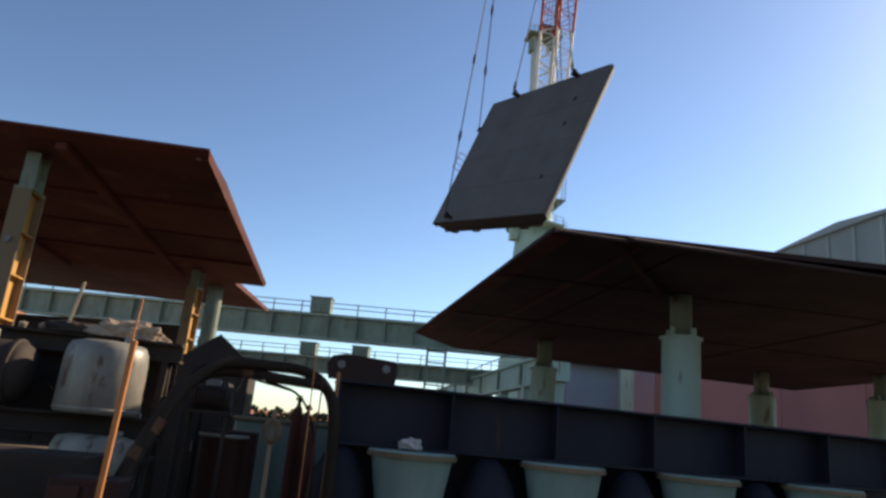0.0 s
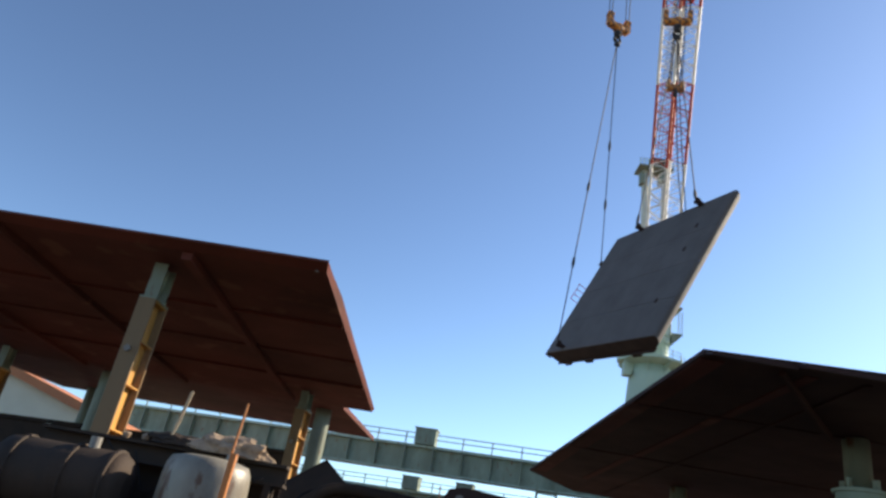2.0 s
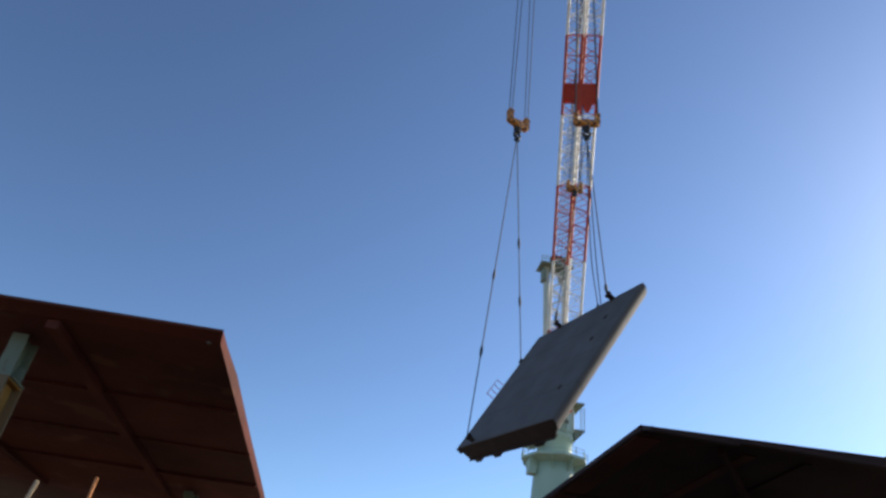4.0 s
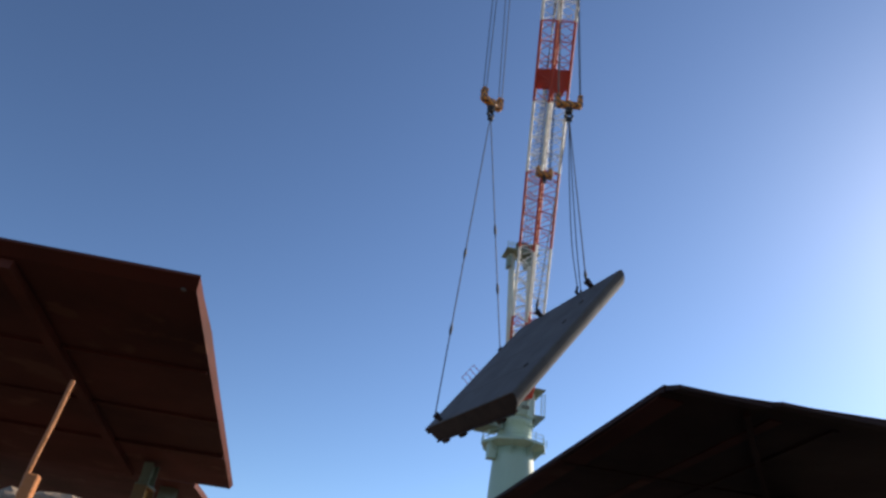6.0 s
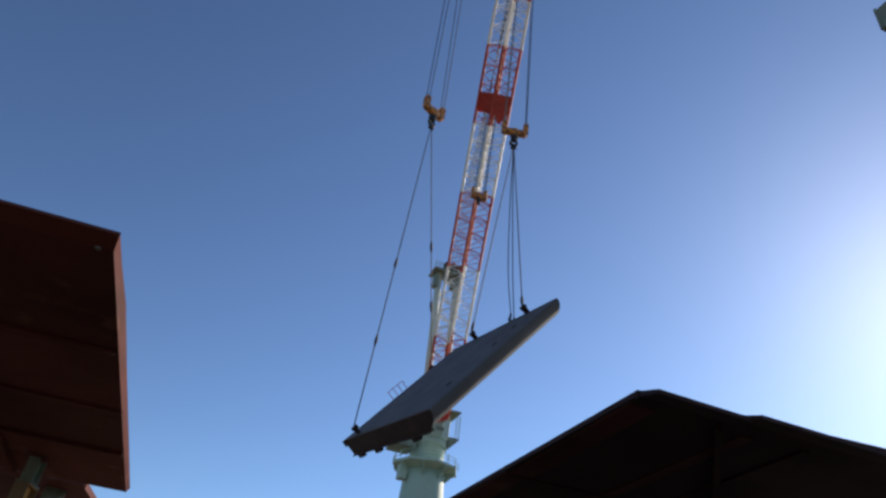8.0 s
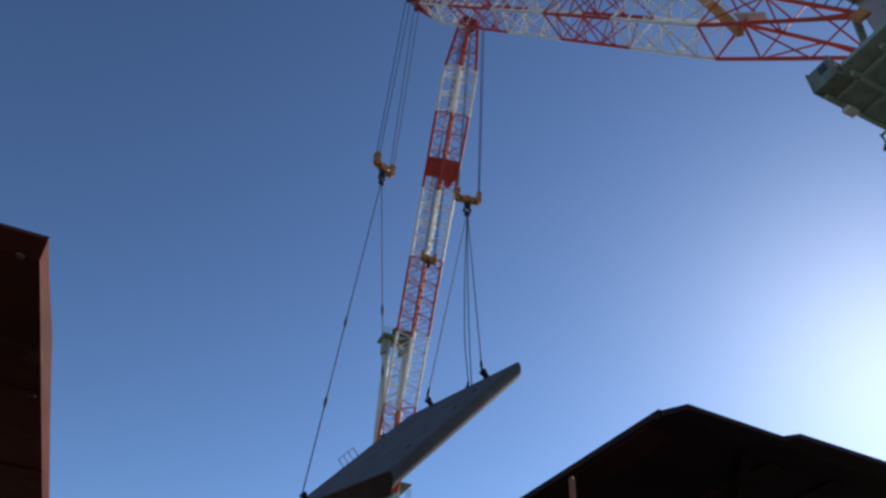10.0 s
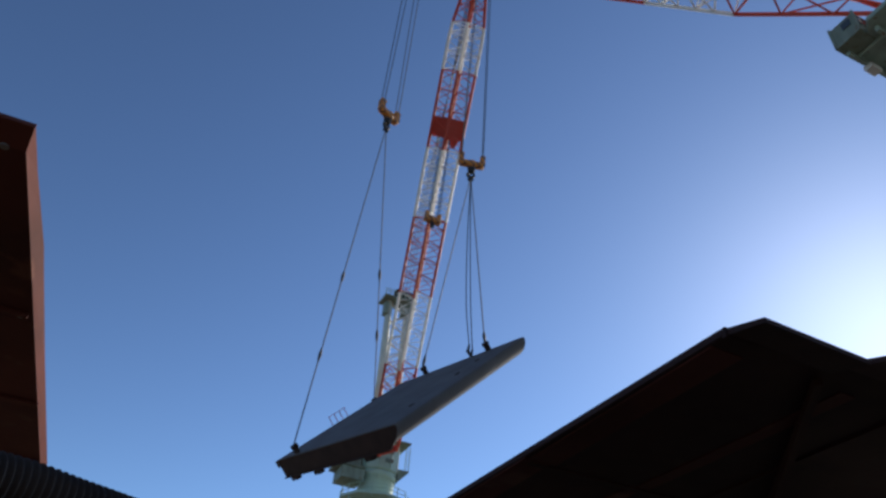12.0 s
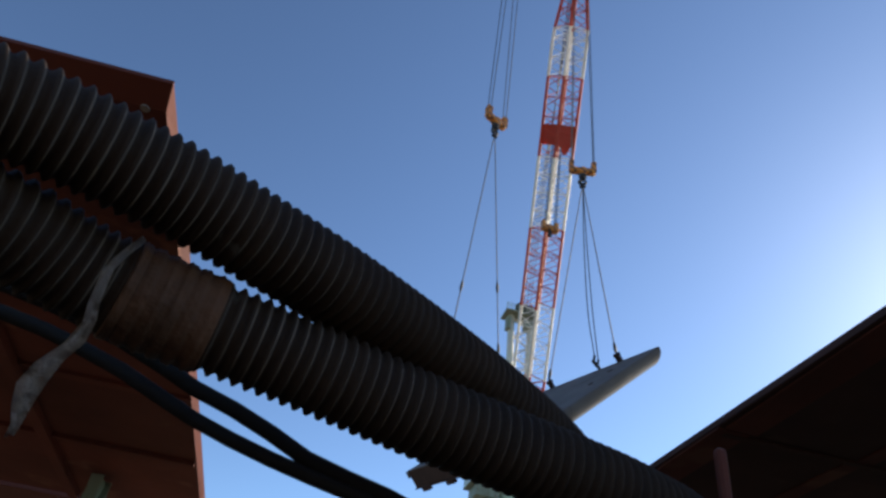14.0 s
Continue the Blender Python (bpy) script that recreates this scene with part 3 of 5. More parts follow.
bm = bmesh.new()
tube(bm, FOOT_A - side_a * 2.2, FOOT_A + side_a * 2.2, 0.45, 12)
part("boom_pivot", bm, M_RED, crane_a)
bm = bmesh.new()
for s in (-0.6, 0, 0.6):
    tube(bm, TIP_A + side_a * (s - 0.12), TIP_A + side_a * (s + 0.12), 0.85, 16)
part("head_sheaves", bm, M_STEEL, crane_a)
for s in (-0.9, -0.3, 0.3, 0.9):
    bm = bmesh.new()
    tube(bm, Vector((28.6 + s, 93.4, 65.0)), TIP_A + side_a * s * 0.6 + up_a * 0.5, 0.05, 5)
    part("luffing_rope", bm, M_STEEL, crane_a)

# second crane, standing close on the right-hand side
TIP_B, ROOT_B = Vector((9.9, 46.5, 78.6)), Vector((26.2, 14.2, 35.5))
crane_b = thing("dock_crane", "dock crane with red and white lattice boom and dark green house", "crane", "dock cranes")
FAR_B = TIP_B + (ROOT_B - TIP_B) * 0.995
zones_b = [(0.0, 0.169, M_RED, "red boom section", 0.36), (0.169, 0.317, M_WHITE, "white boom section"), (0.317, 0.471, M_RED, "red boom section"),
           (0.471, 0.623, M_WHITE, "white boom section"), (0.623, 0.777, M_RED, "red boom section"), (0.777, 0.918, M_WHITE, "white boom section"),
           (0.918, 1.0, M_RED, "red boom head section")]
corner_b, ax_b, side_b, up_b = lattice(crane_b, FAR_B, TIP_B, zones_b, 3.0, 3.0, 0.62, 0.13, 0.06, 0.868, 0.35, 0.165, root_depth=0.1)
bm = bmesh.new()
for s in (-0.7, 0.7):
    tube(bm, TIP_B + side_b * (s - 0.1), TIP_B + side_b * (s + 0.1), 0.8, 16)
tube(bm, TIP_B - side_b * 0.9, TIP_B + side_b * 0.9, 0.25, 8)
part("head_sheaves", bm, M_STEEL, crane_b)
bm = bmesh.new()
vs = []
for d, w in ((0.4, 0.35), (3.2, 0.85)):
    c_ = TIP_B - ax_b * d
    vs += [bm.verts.new(c_ + side_b * w * a + up_b * w * b) for a, b in ((-1, -1), (1, -1), (1, 1), (-1, 1))]
for f in ((3, 2, 1, 0), (4, 5, 6, 7), (0, 1, 5, 4), (1, 2, 6, 5), (2, 3, 7, 6), (3, 0, 4, 7)):
    bm.faces.new([vs[i] for i in f])
part("boom_head", bm, M_RED, crane_b, "plated red head of the boom")
for s in (-1.0, -0.4, 0.4, 1.0):
    bm = bmesh.new()
    tube(bm, TIP_B + side_b * s * 0.5 + up_b * 0.4, TIP_B + (ROOT_B - TIP_B) * 1.12 + up_b * 16 + side_b * s, 0.07, 5)
    part("luffing_rope", bm, M_STEEL, crane_b)
# deck under the house, open beams below
bm = bmesh.new()
slab(bm, [(25.3, 9.0), (36.0, 9.0), (36.0, 17.5), (25.9, 17.5), (25.9, 16.0), (25.3, 15.6)], 34.0, 34.3)
deck_b = part("deck", bm, M_GREEN, crane_b, "pale green steel deck seen from below", bevel=0.03)
for y in (10.2, 12.0, 13.8, 15.6, 17.3):
    bm = bmesh.new()
    box(bm, (30.9, y, 33.82), (10.0, 0.22, 0.36))
    part("floor_beam", bm, M_GREEN, deck_b)
for x in (26.6, 28.6, 30.6, 32.6):
    bm = bmesh.new()
    box(bm, (x, 13.2, 33.9), (0.16, 8.2, 0.2))
    part("floor_joist", bm, M_GREEN, deck_b)
bm = bmesh.new()
box(bm, (31.5, 11.1, 37.4), (9.2, 6.0, 6.2))
house_b = part("machine_house", bm, M_ROOF, crane_b, "grey-green machinery house", bevel=0.1)
for y in (8.9, 10.3, 11.7, 13.1):
    bm = bmesh.new()
    box(bm, (26.86, y, 37.4), (0.12, 0.14, 6.0))
    part("cladding_rib", bm, M_ROOF, house_b)
for y, z, w, h in ((12.4, 38.6, 1.0, 0.9), (10.9, 38.6, 1.0, 0.9), (9.6, 36.2, 0.9, 2.2)):
    bm = bmesh.new()
    box(bm, (26.84, y, z), (0.1, w, h))
    part("window_pane", bm, M_GLASS, house_b)
bm = bmesh.new()
box(bm, (26.2, 13.2, 40.2), (1.5, 1.9, 2.2))
part("vent_box", bm, M_GREEN_DARK, house_b, "dark olive vent box", bevel=0.08)
# operator cab at the corner of the deck
bm = bmesh.new()
box(bm, (26.1, 16.75, 34.75), (1.5, 1.4, 1.6))
cab_b = part("operator_cab", bm, M_GREEN_DARK, crane_b, "dull olive operator cab", bevel=0.06)
for c_, s_ in (((26.1, 16.03, 34.95), (1.2, 0.06, 0.6)), ((25.33, 16.55, 35.0), (0.06, 0.5, 0.5))):
    bm = bmesh.new()
    box(bm, c_, s_)
    part("window_pane", bm, M_GLASS, cab_b)
for c_, s_ in (((25.35, 16.05, 34.75), (0.12, 0.12, 1.7)), ((25.35, 17.45, 34.75), (0.12, 0.12, 1.7)), ((26.1, 17.45, 33.97), (1.6, 0.12, 0.12)), ((25.35, 16.75, 33.97), (0.12, 1.5, 0.12))):
    bm = bmesh.new()
    box(bm, c_, s_)
    part("frame_bar", bm, M_GREEN_DARK, cab_b)
bm = bmesh.new()
box(bm, (27.6, 17.3, 33.55), (0.8, 0.5, 0.35))
part("work_light", bm, M_WHITE, crane_b, "white work light under the deck", bevel=0.05)
bm = bmesh.new()
tube(bm, (30.9, 17.9, 34.0), (30.9, 17.9, 33.3), 0.06, 6)
tube(bm, (30.9, 17.9, 33.3), (30.9, 17.9, 32.95), 0.12, 10, 0.3)
part("work_light", bm, M_GREEN_DARK, crane_b, "hanging lamp on a bracket")
bm = bmesh.new()
box(bm, (30.9, 17.7, 34.05), (0.12, 0.6, 0.1))
part("bracket", bm, M_GREEN_DARK, crane_b)
for x0_, x1_ in ((28.4, 29.6), (31.8, 33.4)):
    bm = bmesh.new()
    box(bm, ((x0_ + x1_) / 2, 16.4, 34.95), (x1_ - x0_, 1.5, 1.3))
    part("winch_cover", bm, M_GREEN_DARK, crane_b, bevel=0.06)
for k in range(11):
    bm = bmesh.new()
    tube(bm, (26.1 + k * 0.9, 17.42, 34.3), (26.1 + k * 0.9, 17.42, 35.35), 0.035, 5)
    part("rail_post", bm, M_GREEN, crane_b)
for h in (34.85, 35.35):
    bm = bmesh.new()
    tube(bm, (26.1, 17.42, h), (35.2, 17.42, h), 0.035, 5)
    part("hand_rail", bm, M_GREEN, crane_b)
bm = bmesh.new()
lathe(bm, [(4.2, 0), (3.6, 12), (2.9, 30), (3.1, 32), (3.1, 33.6)], 36, (32.0, 12.5, 0))
part("pedestal", bm, M_GREEN_FAR, crane_b, smooth=True)
for k in range(12):
    p = corner_b(0.01 + k * 0.0138, 3) + up_b * 0.1
    bm = bmesh.new()
    tube(bm, p, p + up_b * 1.1, 0.04, 5)
    part("rail_post", bm, M_STEEL, crane_b)
bm = bmesh.new()
tube(bm, corner_b(0.0, 3) + up_b * 1.1, corner_b(0.165, 3) + up_b * 1.1, 0.04, 5)
part("hand_rail", bm, M_STEEL, crane_b)
bm = bmesh.new()
bar(bm, corner_b(0.12, 0).lerp(corner_b(0.12, 1), 0.25), corner_b(0.215, 3) - up_b * 0.1, 0.5, 0.42)
part("pendant_bracket", bm, M_OCHRE, crane_b, "drab yellow bracket across the boom")

# pivot of the boom
bm = bmesh.new()
tube(bm, FAR_B - side_b * 1.6, FAR_B + side_b * 1.6, 0.2, 12)
part("boom_pivot", bm, M_GREEN_DARK, crane_b)
for s in (-1, 1):
    bm = bmesh.new()
    bar(bm, FAR_B + side_b * s * 1.55, FAR_B + side_b * s * 1.55 + Vector((0.25, -0.3, -0.55)), 0.25, 0.7)
    part("boom_seat", bm, M_ORANGE_STEEL, crane_b, "orange-brown seat of the boom")
bm = bmesh.new()
bar(bm, corner_b(0.125, 0) + up_b * 0.5, corner_b(0.09, 0) + up_b * 0.4, 0.8, 0.08)
part("rest_plate", bm, M_WHITE, crane_b, "pale plate inside the boom")

# spare hook hanging from the first crane's boom
spare = thing("spare_hook_block", "small yellow spare hook block hanging from the boom", "hook block")
SP = Vector((19.76, 60.0, 51.9))
bm = bmesh.new()
box(bm, SP, (1.9, 0.7, 0.7))
box(bm, SP + Vector((-.75, 0, .6)), (.4, .6, .8))
box(bm, SP + Vector((.75, 0, .6)), (.4, .6, .8))
part("block_beam", bm, M_HOOK, spare, bevel=0.08)
bm = bmesh.new()
tube(bm, SP + Vector((0, 0, -.3)), SP + Vector((0, 0, -1.0)), 0.25, 8)
part("hook", bm, M_STEEL, spare)
for dx in (-.7, -.5, .5, .7):
    bm = bmesh.new()
    tube(bm, SP + Vector((dx, 0, .6)), SP + Vector((dx * .8 + .6, 0, 15.4)), 0.05, 5)
    part("hoist_rope", bm, M_STEEL, spare)


# ---- the lifted block, its slings and hooks ----
BW, BH, LUG = 14.59, 12.27, 0.60


def lifted_block():
    t = thing("lifted_hull_block", "grey primed steel hull block with brown girders, slung in the air", "hull block")
    # shell plates: flat, then curling down along one side
    prof = [(0, 0), (BW - 0.3, 0), (BW - 0.08, -0.02), (BW - 0.02, -0.1), (BW - 0.06, -0.25), (BW - 0.17, -0.42), (BW - 0.4, -0.66), (BW - 0.65, -0.82), (BW - 0.95, -0.95)]
    strips = 4
    for k in range(strips):
        y0, y1 = BH * k / strips + 0.012 * (k > 0), BH * (k + 1) / strips - 0.012 * (k < strips - 1)
        bm = bmesh.new()
        rows = []
        for x, z in prof:
            a = bm.verts.new((x, y0, z))
            b = bm.verts.new((x, y1, z))
            c = bm.verts.new((x, y1, z - 0.06))
            d = bm.verts.new((x, y0, z - 0.06))
            rows.append((a, b, c, d))
        for p, q in zip(rows, rows[1:]):
            for i in range(4):
                bm.faces.new((p[i], p[(i + 1) % 4], q[(i + 1) % 4], q[i]))
        bm.faces.new(rows[0])
        bm.faces.new(list(reversed(rows[-1])))
        part("shell_plate", bm, M_SLATE, t)
    # girders under the plates
    for y, deep in ((0.05, 1.25), (BH * 0.33, 0.8), (BH * 0.66, 0.8), (BH - 0.05, 0.7)):
        bm = bmesh.new()
        # web cut to the bend of the shell
        rim = [(0.0, -0.07)] + [(x - 0.06, z - 0.07) for x, z in prof[1:]]
        rim += [(rim[-1][0] - 0.5, -0.07 - max(deep, 1.05)), (0.15, -0.07 - deep)]
        fa = [bm.verts.new((x, y - 0.04, z)) for x, z in rim]
        fb = [bm.verts.new((x, y + 0.04, z)) for x, z in rim]
        bm.faces.new(fa)
        bm.faces.new(list(reversed(fb)))
        for i in range(len(rim)):
            bm.faces.new((fa[i], fb[i], fb[(i + 1) % len(rim)], fa[(i + 1) % len(rim)]))
        box(bm, (rim[-2][0] / 2 + 0.05, y, -0.07 - deep), (rim[-2][0] - 0.1, 0.35, 0.08))
        part("girder", bm, M_GIRDER, t, "brown primed web girder")
    for k in range(9):
        x = 0.5 + k * (BW - 2.2) / 8
        bm = bmesh.new()
        box(bm, (x, BH / 2, -0.36), (0.06, BH - 0.4, 0.58))
        part("frame_rib", bm, M_GIRDER, t)
        bm = bmesh.new()
        box(bm, (x, 0.12, -0.66), (0.06, 0.12, 1.15))
        part("bracket", bm, M_GIRDER, t)
    # feet hanging from the end girder
    for x in (1.4, 4.6, 10.8):
        bm = bmesh.new()
        box(bm, (x, 0.05, -1.45), (0.9, 0.3, 0.35))
        part("bracket", bm, M_GIRDER, t)
    bm = bmesh.new()
    slab(bm, [(-0.12, -0.1), (0.08, -0.1), (0.08, BH), (-0.12, BH)], -0.5, -0.02)
    part("edge_strip", bm, M_SLATE, t)
    for x, y in ((0.26 * BW, BH - 0.15), (0.765 * BW, BH - 0.15), (0.178 * BW, 0.3)):
        bm = bmesh.new()
        box(bm, (x, y, LUG * 0.35), (0.42, 0.2, LUG * 0.7))
        tube(bm, (x, y - 0.22, LUG * 0.8), (x, y + 0.22, LUG * 0.8), 0.16, 10)
        part("lifting_lug", bm, M_GIRDER, t, "dark welded lifting lug")
    # the fourth lug stands out from the far edge
    bm = bmesh.new()
    box(bm, (-0.2, BH * 0.78, -0.12), (0.36, 0.42, 0.2))
    tube(bm, (-0.34, BH * 0.78 - 0.2, -0.04), (-0.34, BH * 0.78 + 0.2, -0.04), 0.14, 10)
    part("lifting_lug", bm, M_GIRDER, t, "dark welded lifting lug")
    for x, y in ((BW * 0.84, BH * 0.62), (BW * 0.855, BH * 0.25), (BW * 0.83, BH * 0.8)):
        bm = bmesh.new()
        box(bm, (x, y, 0.01), (0.2, 0.32, 0.08))
        part("clip", bm, M_GIRDER, t)
    # guard rail on the upper far side
    for k in range(4):
        bm = bmesh.new()
        box(bm, (-0.1, BH * 0.42 + k * 0.5, 0.35), (0.04, 0.04, 0.7))
        part("rail_post", bm, M_RED, t)
    bm = bmesh.new()
    box(bm, (-0.1, BH * 0.42 + 0.75, 0.68), (0.04, 1.6, 0.04))
    part("hand_rail", bm, M_RED, t)
    return t


def hook_block(label, rope_len, spread, lean=(0, 0)):
    """Twin-sheave hook block; its origin is where the slings meet."""
    t = thing("hook_block", label, "hook block", "crane hook blocks")
    bm = bmesh.new()
    box(bm, (0, 0, 1.55), (spread * 2 + 0.2, 0.62, 0.58))
    tube(bm, (0, -0.36, 1.5), (0, 0.36, 1.5), 0.42, 14)
    part("cross_beam", bm, M_HOOK, t, "yellow beam with black warning stripes", bevel=0.1)
    for s in (-1, 1):
        bm = bmesh.new()
        box(bm, (s * spread, 0, 2.0), (0.4, 0.56, 1.1))
        tube(bm, (s * spread - 0.2, 0, 2.5), (s * spread + 0.2, 0, 2.5), 0.34, 14)
        part("sheave_housing", bm, M_HOOK, t, bevel=0.0)
        for d in (-0.22, 0.22):
            bm = bmesh.new()
            tube(bm, (s * spread, d, 2.5), (s * spread * 0.75 + lean[0], d * 2 + lean[1], rope_len), 0.042, 5)
            part("hoist_rope", bm, M_STEEL, t)
    bm = bmesh.new()
    tube(bm, (0, 0, 0.5), (0, 0, 1.3), 0.28, 10)
    lathe(bm, [(0.12, 0.7), (0.36, 0.75), (0.36, 1.0), (0.2, 1.15)], 12)
    part("swivel", bm, M_STEEL, t)
    bm = bmesh.new()
    arc = [(0.3 * math.sin(a), 0, 0.16 - 0.3 * math.cos(a)) for a in [math.pi * (0.1 + 1.7 * i / 15) - 2.2 for i in range(16)]]
    sweep(bm, arc, [0.16 - 0.005 * i for i in range(16)], 8)
    tube(bm, (-0.16, 0, -0.5), (-0.1, 0, 0.0), 0.15, 8)
    tube(bm, (0.16, 0, -0.45), (0.1, 0, 0.0), 0.14, 8)
    part("hook", bm, M_STEEL, t, "dark steel ramshorn hook")
    return t


def sling(length, shackles):
    """A wire sling along +z from its lug, in two ropes that overlap midway; shackles at the given heights."""
    t = thing("wire_sling", "dark wire rope sling with shackles", "sling", "lifting slings")
    bm = bmesh.new()
    tube(bm, (0, 0, 0), (0, 0, length * 0.6), 0.045, 6)
    part("rope", bm, M_STEEL, t)
    bm = bmesh.new()
    tube(bm, (0, 0, -length * 0.55), (0, 0, 0), 0.043, 6)
    upper = part("upper_rope", bm, M_STEEL, t)
    for h in shackles:
        bm = bmesh.new()
        sweep(bm, [(0, 0, h - 0.55), (0, 0, h - 0.3), (0, 0, h), (0, 0, h + 0.3), (0, 0, h + 0.55)], [0.04, 0.1, 0.13, 0.1, 0.04], 8)
        part("shackle", bm, M_STEEL, t)
    return t, upper


block = lifted_block()
hook_l = hook_block("yellow and black striped hook block carrying the lower slings", 31.2, 0.95)
hook_r = hook_block("yellow and black striped hook block carrying the upper slings", 33.5, 1.02)

# ---- the two raised hull blocks over the passage ----
def raised_block(label, outline_fn, xs, ys, z, mat, thick, ribs, lips):
    """Large steel block seen from below: plates with welded seams, girders, edge lips."""
    t = thing("raised_hull_block", label, "hull block", "raised hull blocks")
    for i in range(len(xs) - 1):
        for j in range(len(ys) - 1):
            quad = [outline_fn(xs[a], ys[b]) for a, b in ((i, j), (i + 1, j), (i + 1, j + 1), (i, j + 1))]
            cx, cy = sum(q[0] for q in quad) / 4, sum(q[1] for q in quad) / 4
            quad = [(cx + (x - cx) * 0.99995, cy + (y - cy) * 0.99995) for x, y in quad]
            bm = bmesh.new()
            slab(bm, quad, z, z + thick)
            part("bottom_plate", bm, mat, t)
    for p, q, w, h in ribs:
        bm = bmesh.new()
        bar(bm, p, q, w, h)
        part("girder", bm, mat, t)
    for p, q, w, h in lips:
        bm = bmesh.new()
        bar(bm, p, q, w, h)
        part("edge_flange", bm, mat, t)
    return t


def left_xy(u, v):
    # u: 0 at the passage side to 1, v: 0 near to 1 far
    x = -2.10 + 0.175 * v - u * 11.0
    return x, 10.55 + 0.035 * u * 11 + v * 10.5


ZL = 5.32
left_block = raised_block("red-brown primed hull block raised on columns, seen from below", left_xy, [0, 0.205, 0.5, 0.75, 1.0], [0, 0.27, 0.5, 0.72, 1.0], ZL, M_PRIMER, 0.05,
    [((-4.29, 10.7, ZL - 0.06), (-4.25, 20.9, ZL - 0.06), 0.16, 0.12), ((-2.1, 13.2, ZL - 0.025), (-12.5, 13.3, ZL - 0.025), 0.05, 0.05),
     ((-2.0, 18.0, ZL - 0.03), (-12.5, 18.1, ZL - 0.03), 0.08, 0.06), ((-2.0, 15.6, ZL - 0.02), (-12.5, 15.7, ZL - 0.02), 0.04, 0.04),
     ((-7.4, 10.7, ZL - 0.06), (-7.4, 20.9, ZL - 0.06), 0.16, 0.12), ((-10.4, 10.7, ZL - 0.06), (-10.4, 20.9, ZL - 0.06), 0.16, 0.12)],
    [((-2.102, 10.56, ZL - 0.004), (-1.925, 21.05, ZL - 0.004), 0.014, 0.012)])
# turned-up plates along the passage side and the near end
side_up = [(10.33, 0.035, 0.085), (10.9, 0.034, 0.105), (11.5, 0.038, 0.14), (12.1, 0.042, 0.175), (12.5, 0.042, 0.165), (14.5, 0.045, 0.135), (17.5, 0.05, 0.125), (21.05, 0.055, 0.10)]
bm = bmesh.new()
prev = None
for y, out, up in side_up:
    xb = -2.10 + 0.0167 * (max(y, 10.55) - 10.55)
    row = [bm.verts.new(p) for p in ((xb, max(y, 10.55), ZL + 0.002), (xb + out, y, ZL + up), (xb + out - 0.03, y, ZL + up), (xb - 0.03, max(y, 10.55), ZL + 0.03))]
    if prev:
        for i in range(4):
            bm.faces.new((prev[i], prev[(i + 1) % 4], row[(i + 1) % 4], row[i]))
    else:
        bm.faces.new(row)
    prev = row
bm.faces.new(list(reversed(prev)))
part("side_plate", bm, M_PRIMER, left_block, "red-brown plate turned up along the edge")
for i in range(4):
    xa, xb = -2.066 - i * 2.745, -2.062 - (i + 1) * 2.745
    ya, yb = 0.035 * -(xa + 2.066), 0.035 * -(xb + 2.066)
    bm = bmesh.new()
    vs = [bm.verts.new(p) for p in ((xa, 10.33 + ya, ZL + 0.073), (xb, 10.33 + yb, ZL + 0.073), (xb - 0.03, 10.56 + yb, ZL - 0.002), (xa - 0.035, 10.56 + ya, ZL - 0.002),
                                    (xa, 10.33 + ya, ZL + 0.108), (xb, 10.33 + yb, ZL + 0.108), (xb - 0.03, 10.56 + yb, ZL + 0.04), (xa - 0.035, 10.56 + ya, ZL + 0.04))]
    for f in ((0, 1, 2, 3), (7, 6, 5, 4), (0, 4, 5, 1), (1, 5, 6, 2), (2, 6, 7, 3), (3, 7, 4, 0)):
        bm.faces.new([vs[k] for k in f])
    part("end_plate", bm, M_PRIMER, left_block)
# small drain hole rims near the corner
for hx, hy in ((-2.255, 10.57), (-2.185, 13.29)):
    bm = bmesh.new()
    tube(bm, (hx, hy, ZL - 0.012), (hx, hy, ZL), 0.035, 12)
    part("drain_plug", bm, M_GALV, left_block, "small bright plug in the plate")

far_left = thing("raised_hull_block", "red-brown hull block standing farther back, lower edge visible", "hull block", "raised hull blocks")
bm = bmesh.new()
vs = [bm.verts.new(p) for p in ((-3.0, 22.6, 5.62), (-2.5, 30.2, 5.95), (-16, 30.8, 5.95), (-16, 22.6, 5.62), (-3.0, 22.6, 5.68), (-2.5, 30.2, 6.01), (-16, 30.8, 6.01), (-16, 22.6, 5.68))]
for f in ((3, 2, 1, 0), (4, 5, 6, 7), (0, 1, 5, 4), (1, 2, 6, 5), (2, 3, 7, 6), (3, 0, 4, 7)):
    bm.faces.new([vs[i] for i in f])
part("bottom_plate", bm, M_PRIMER, far_left)
bm = bmesh.new()
box(bm, (-9.5, 22.56, 6.3), (13.0, 0.06, 1.4))
part("end_bulkhead", bm, M_PRIMER, far_left)
bm = bmesh.new()
bar(bm, (-2.97, 22.6, 5.62), (-2.47, 30.2, 5.95), 0.06, 0.16)
part("edge_flange", bm, M_PRIMER, far_left)
for p in ((-3.75, 24), (-11, 24), (-4.6, 29.5), (-14, 29.5)):
    bm = bmesh.new()
    tube(bm, (p[0], p[1], 0), (p[0], p[1], 5.62 + (p[1] - 22.6) * 0.043), 0.26, 16)
    part("support_leg", bm, M_GREEN_DARK, far_left)


def right_xy(u, v):
    near = (2.95 + u * 13.5, 8.80 - u * 1.35)
    far = (2.75 + u * 15.5, 20.7 + min(u * 9, 1.0) * 2.5 + u * 1.2)
    return near[0] + (far[0] - near[0]) * v, near[1] + (far[1] - near[1]) * v


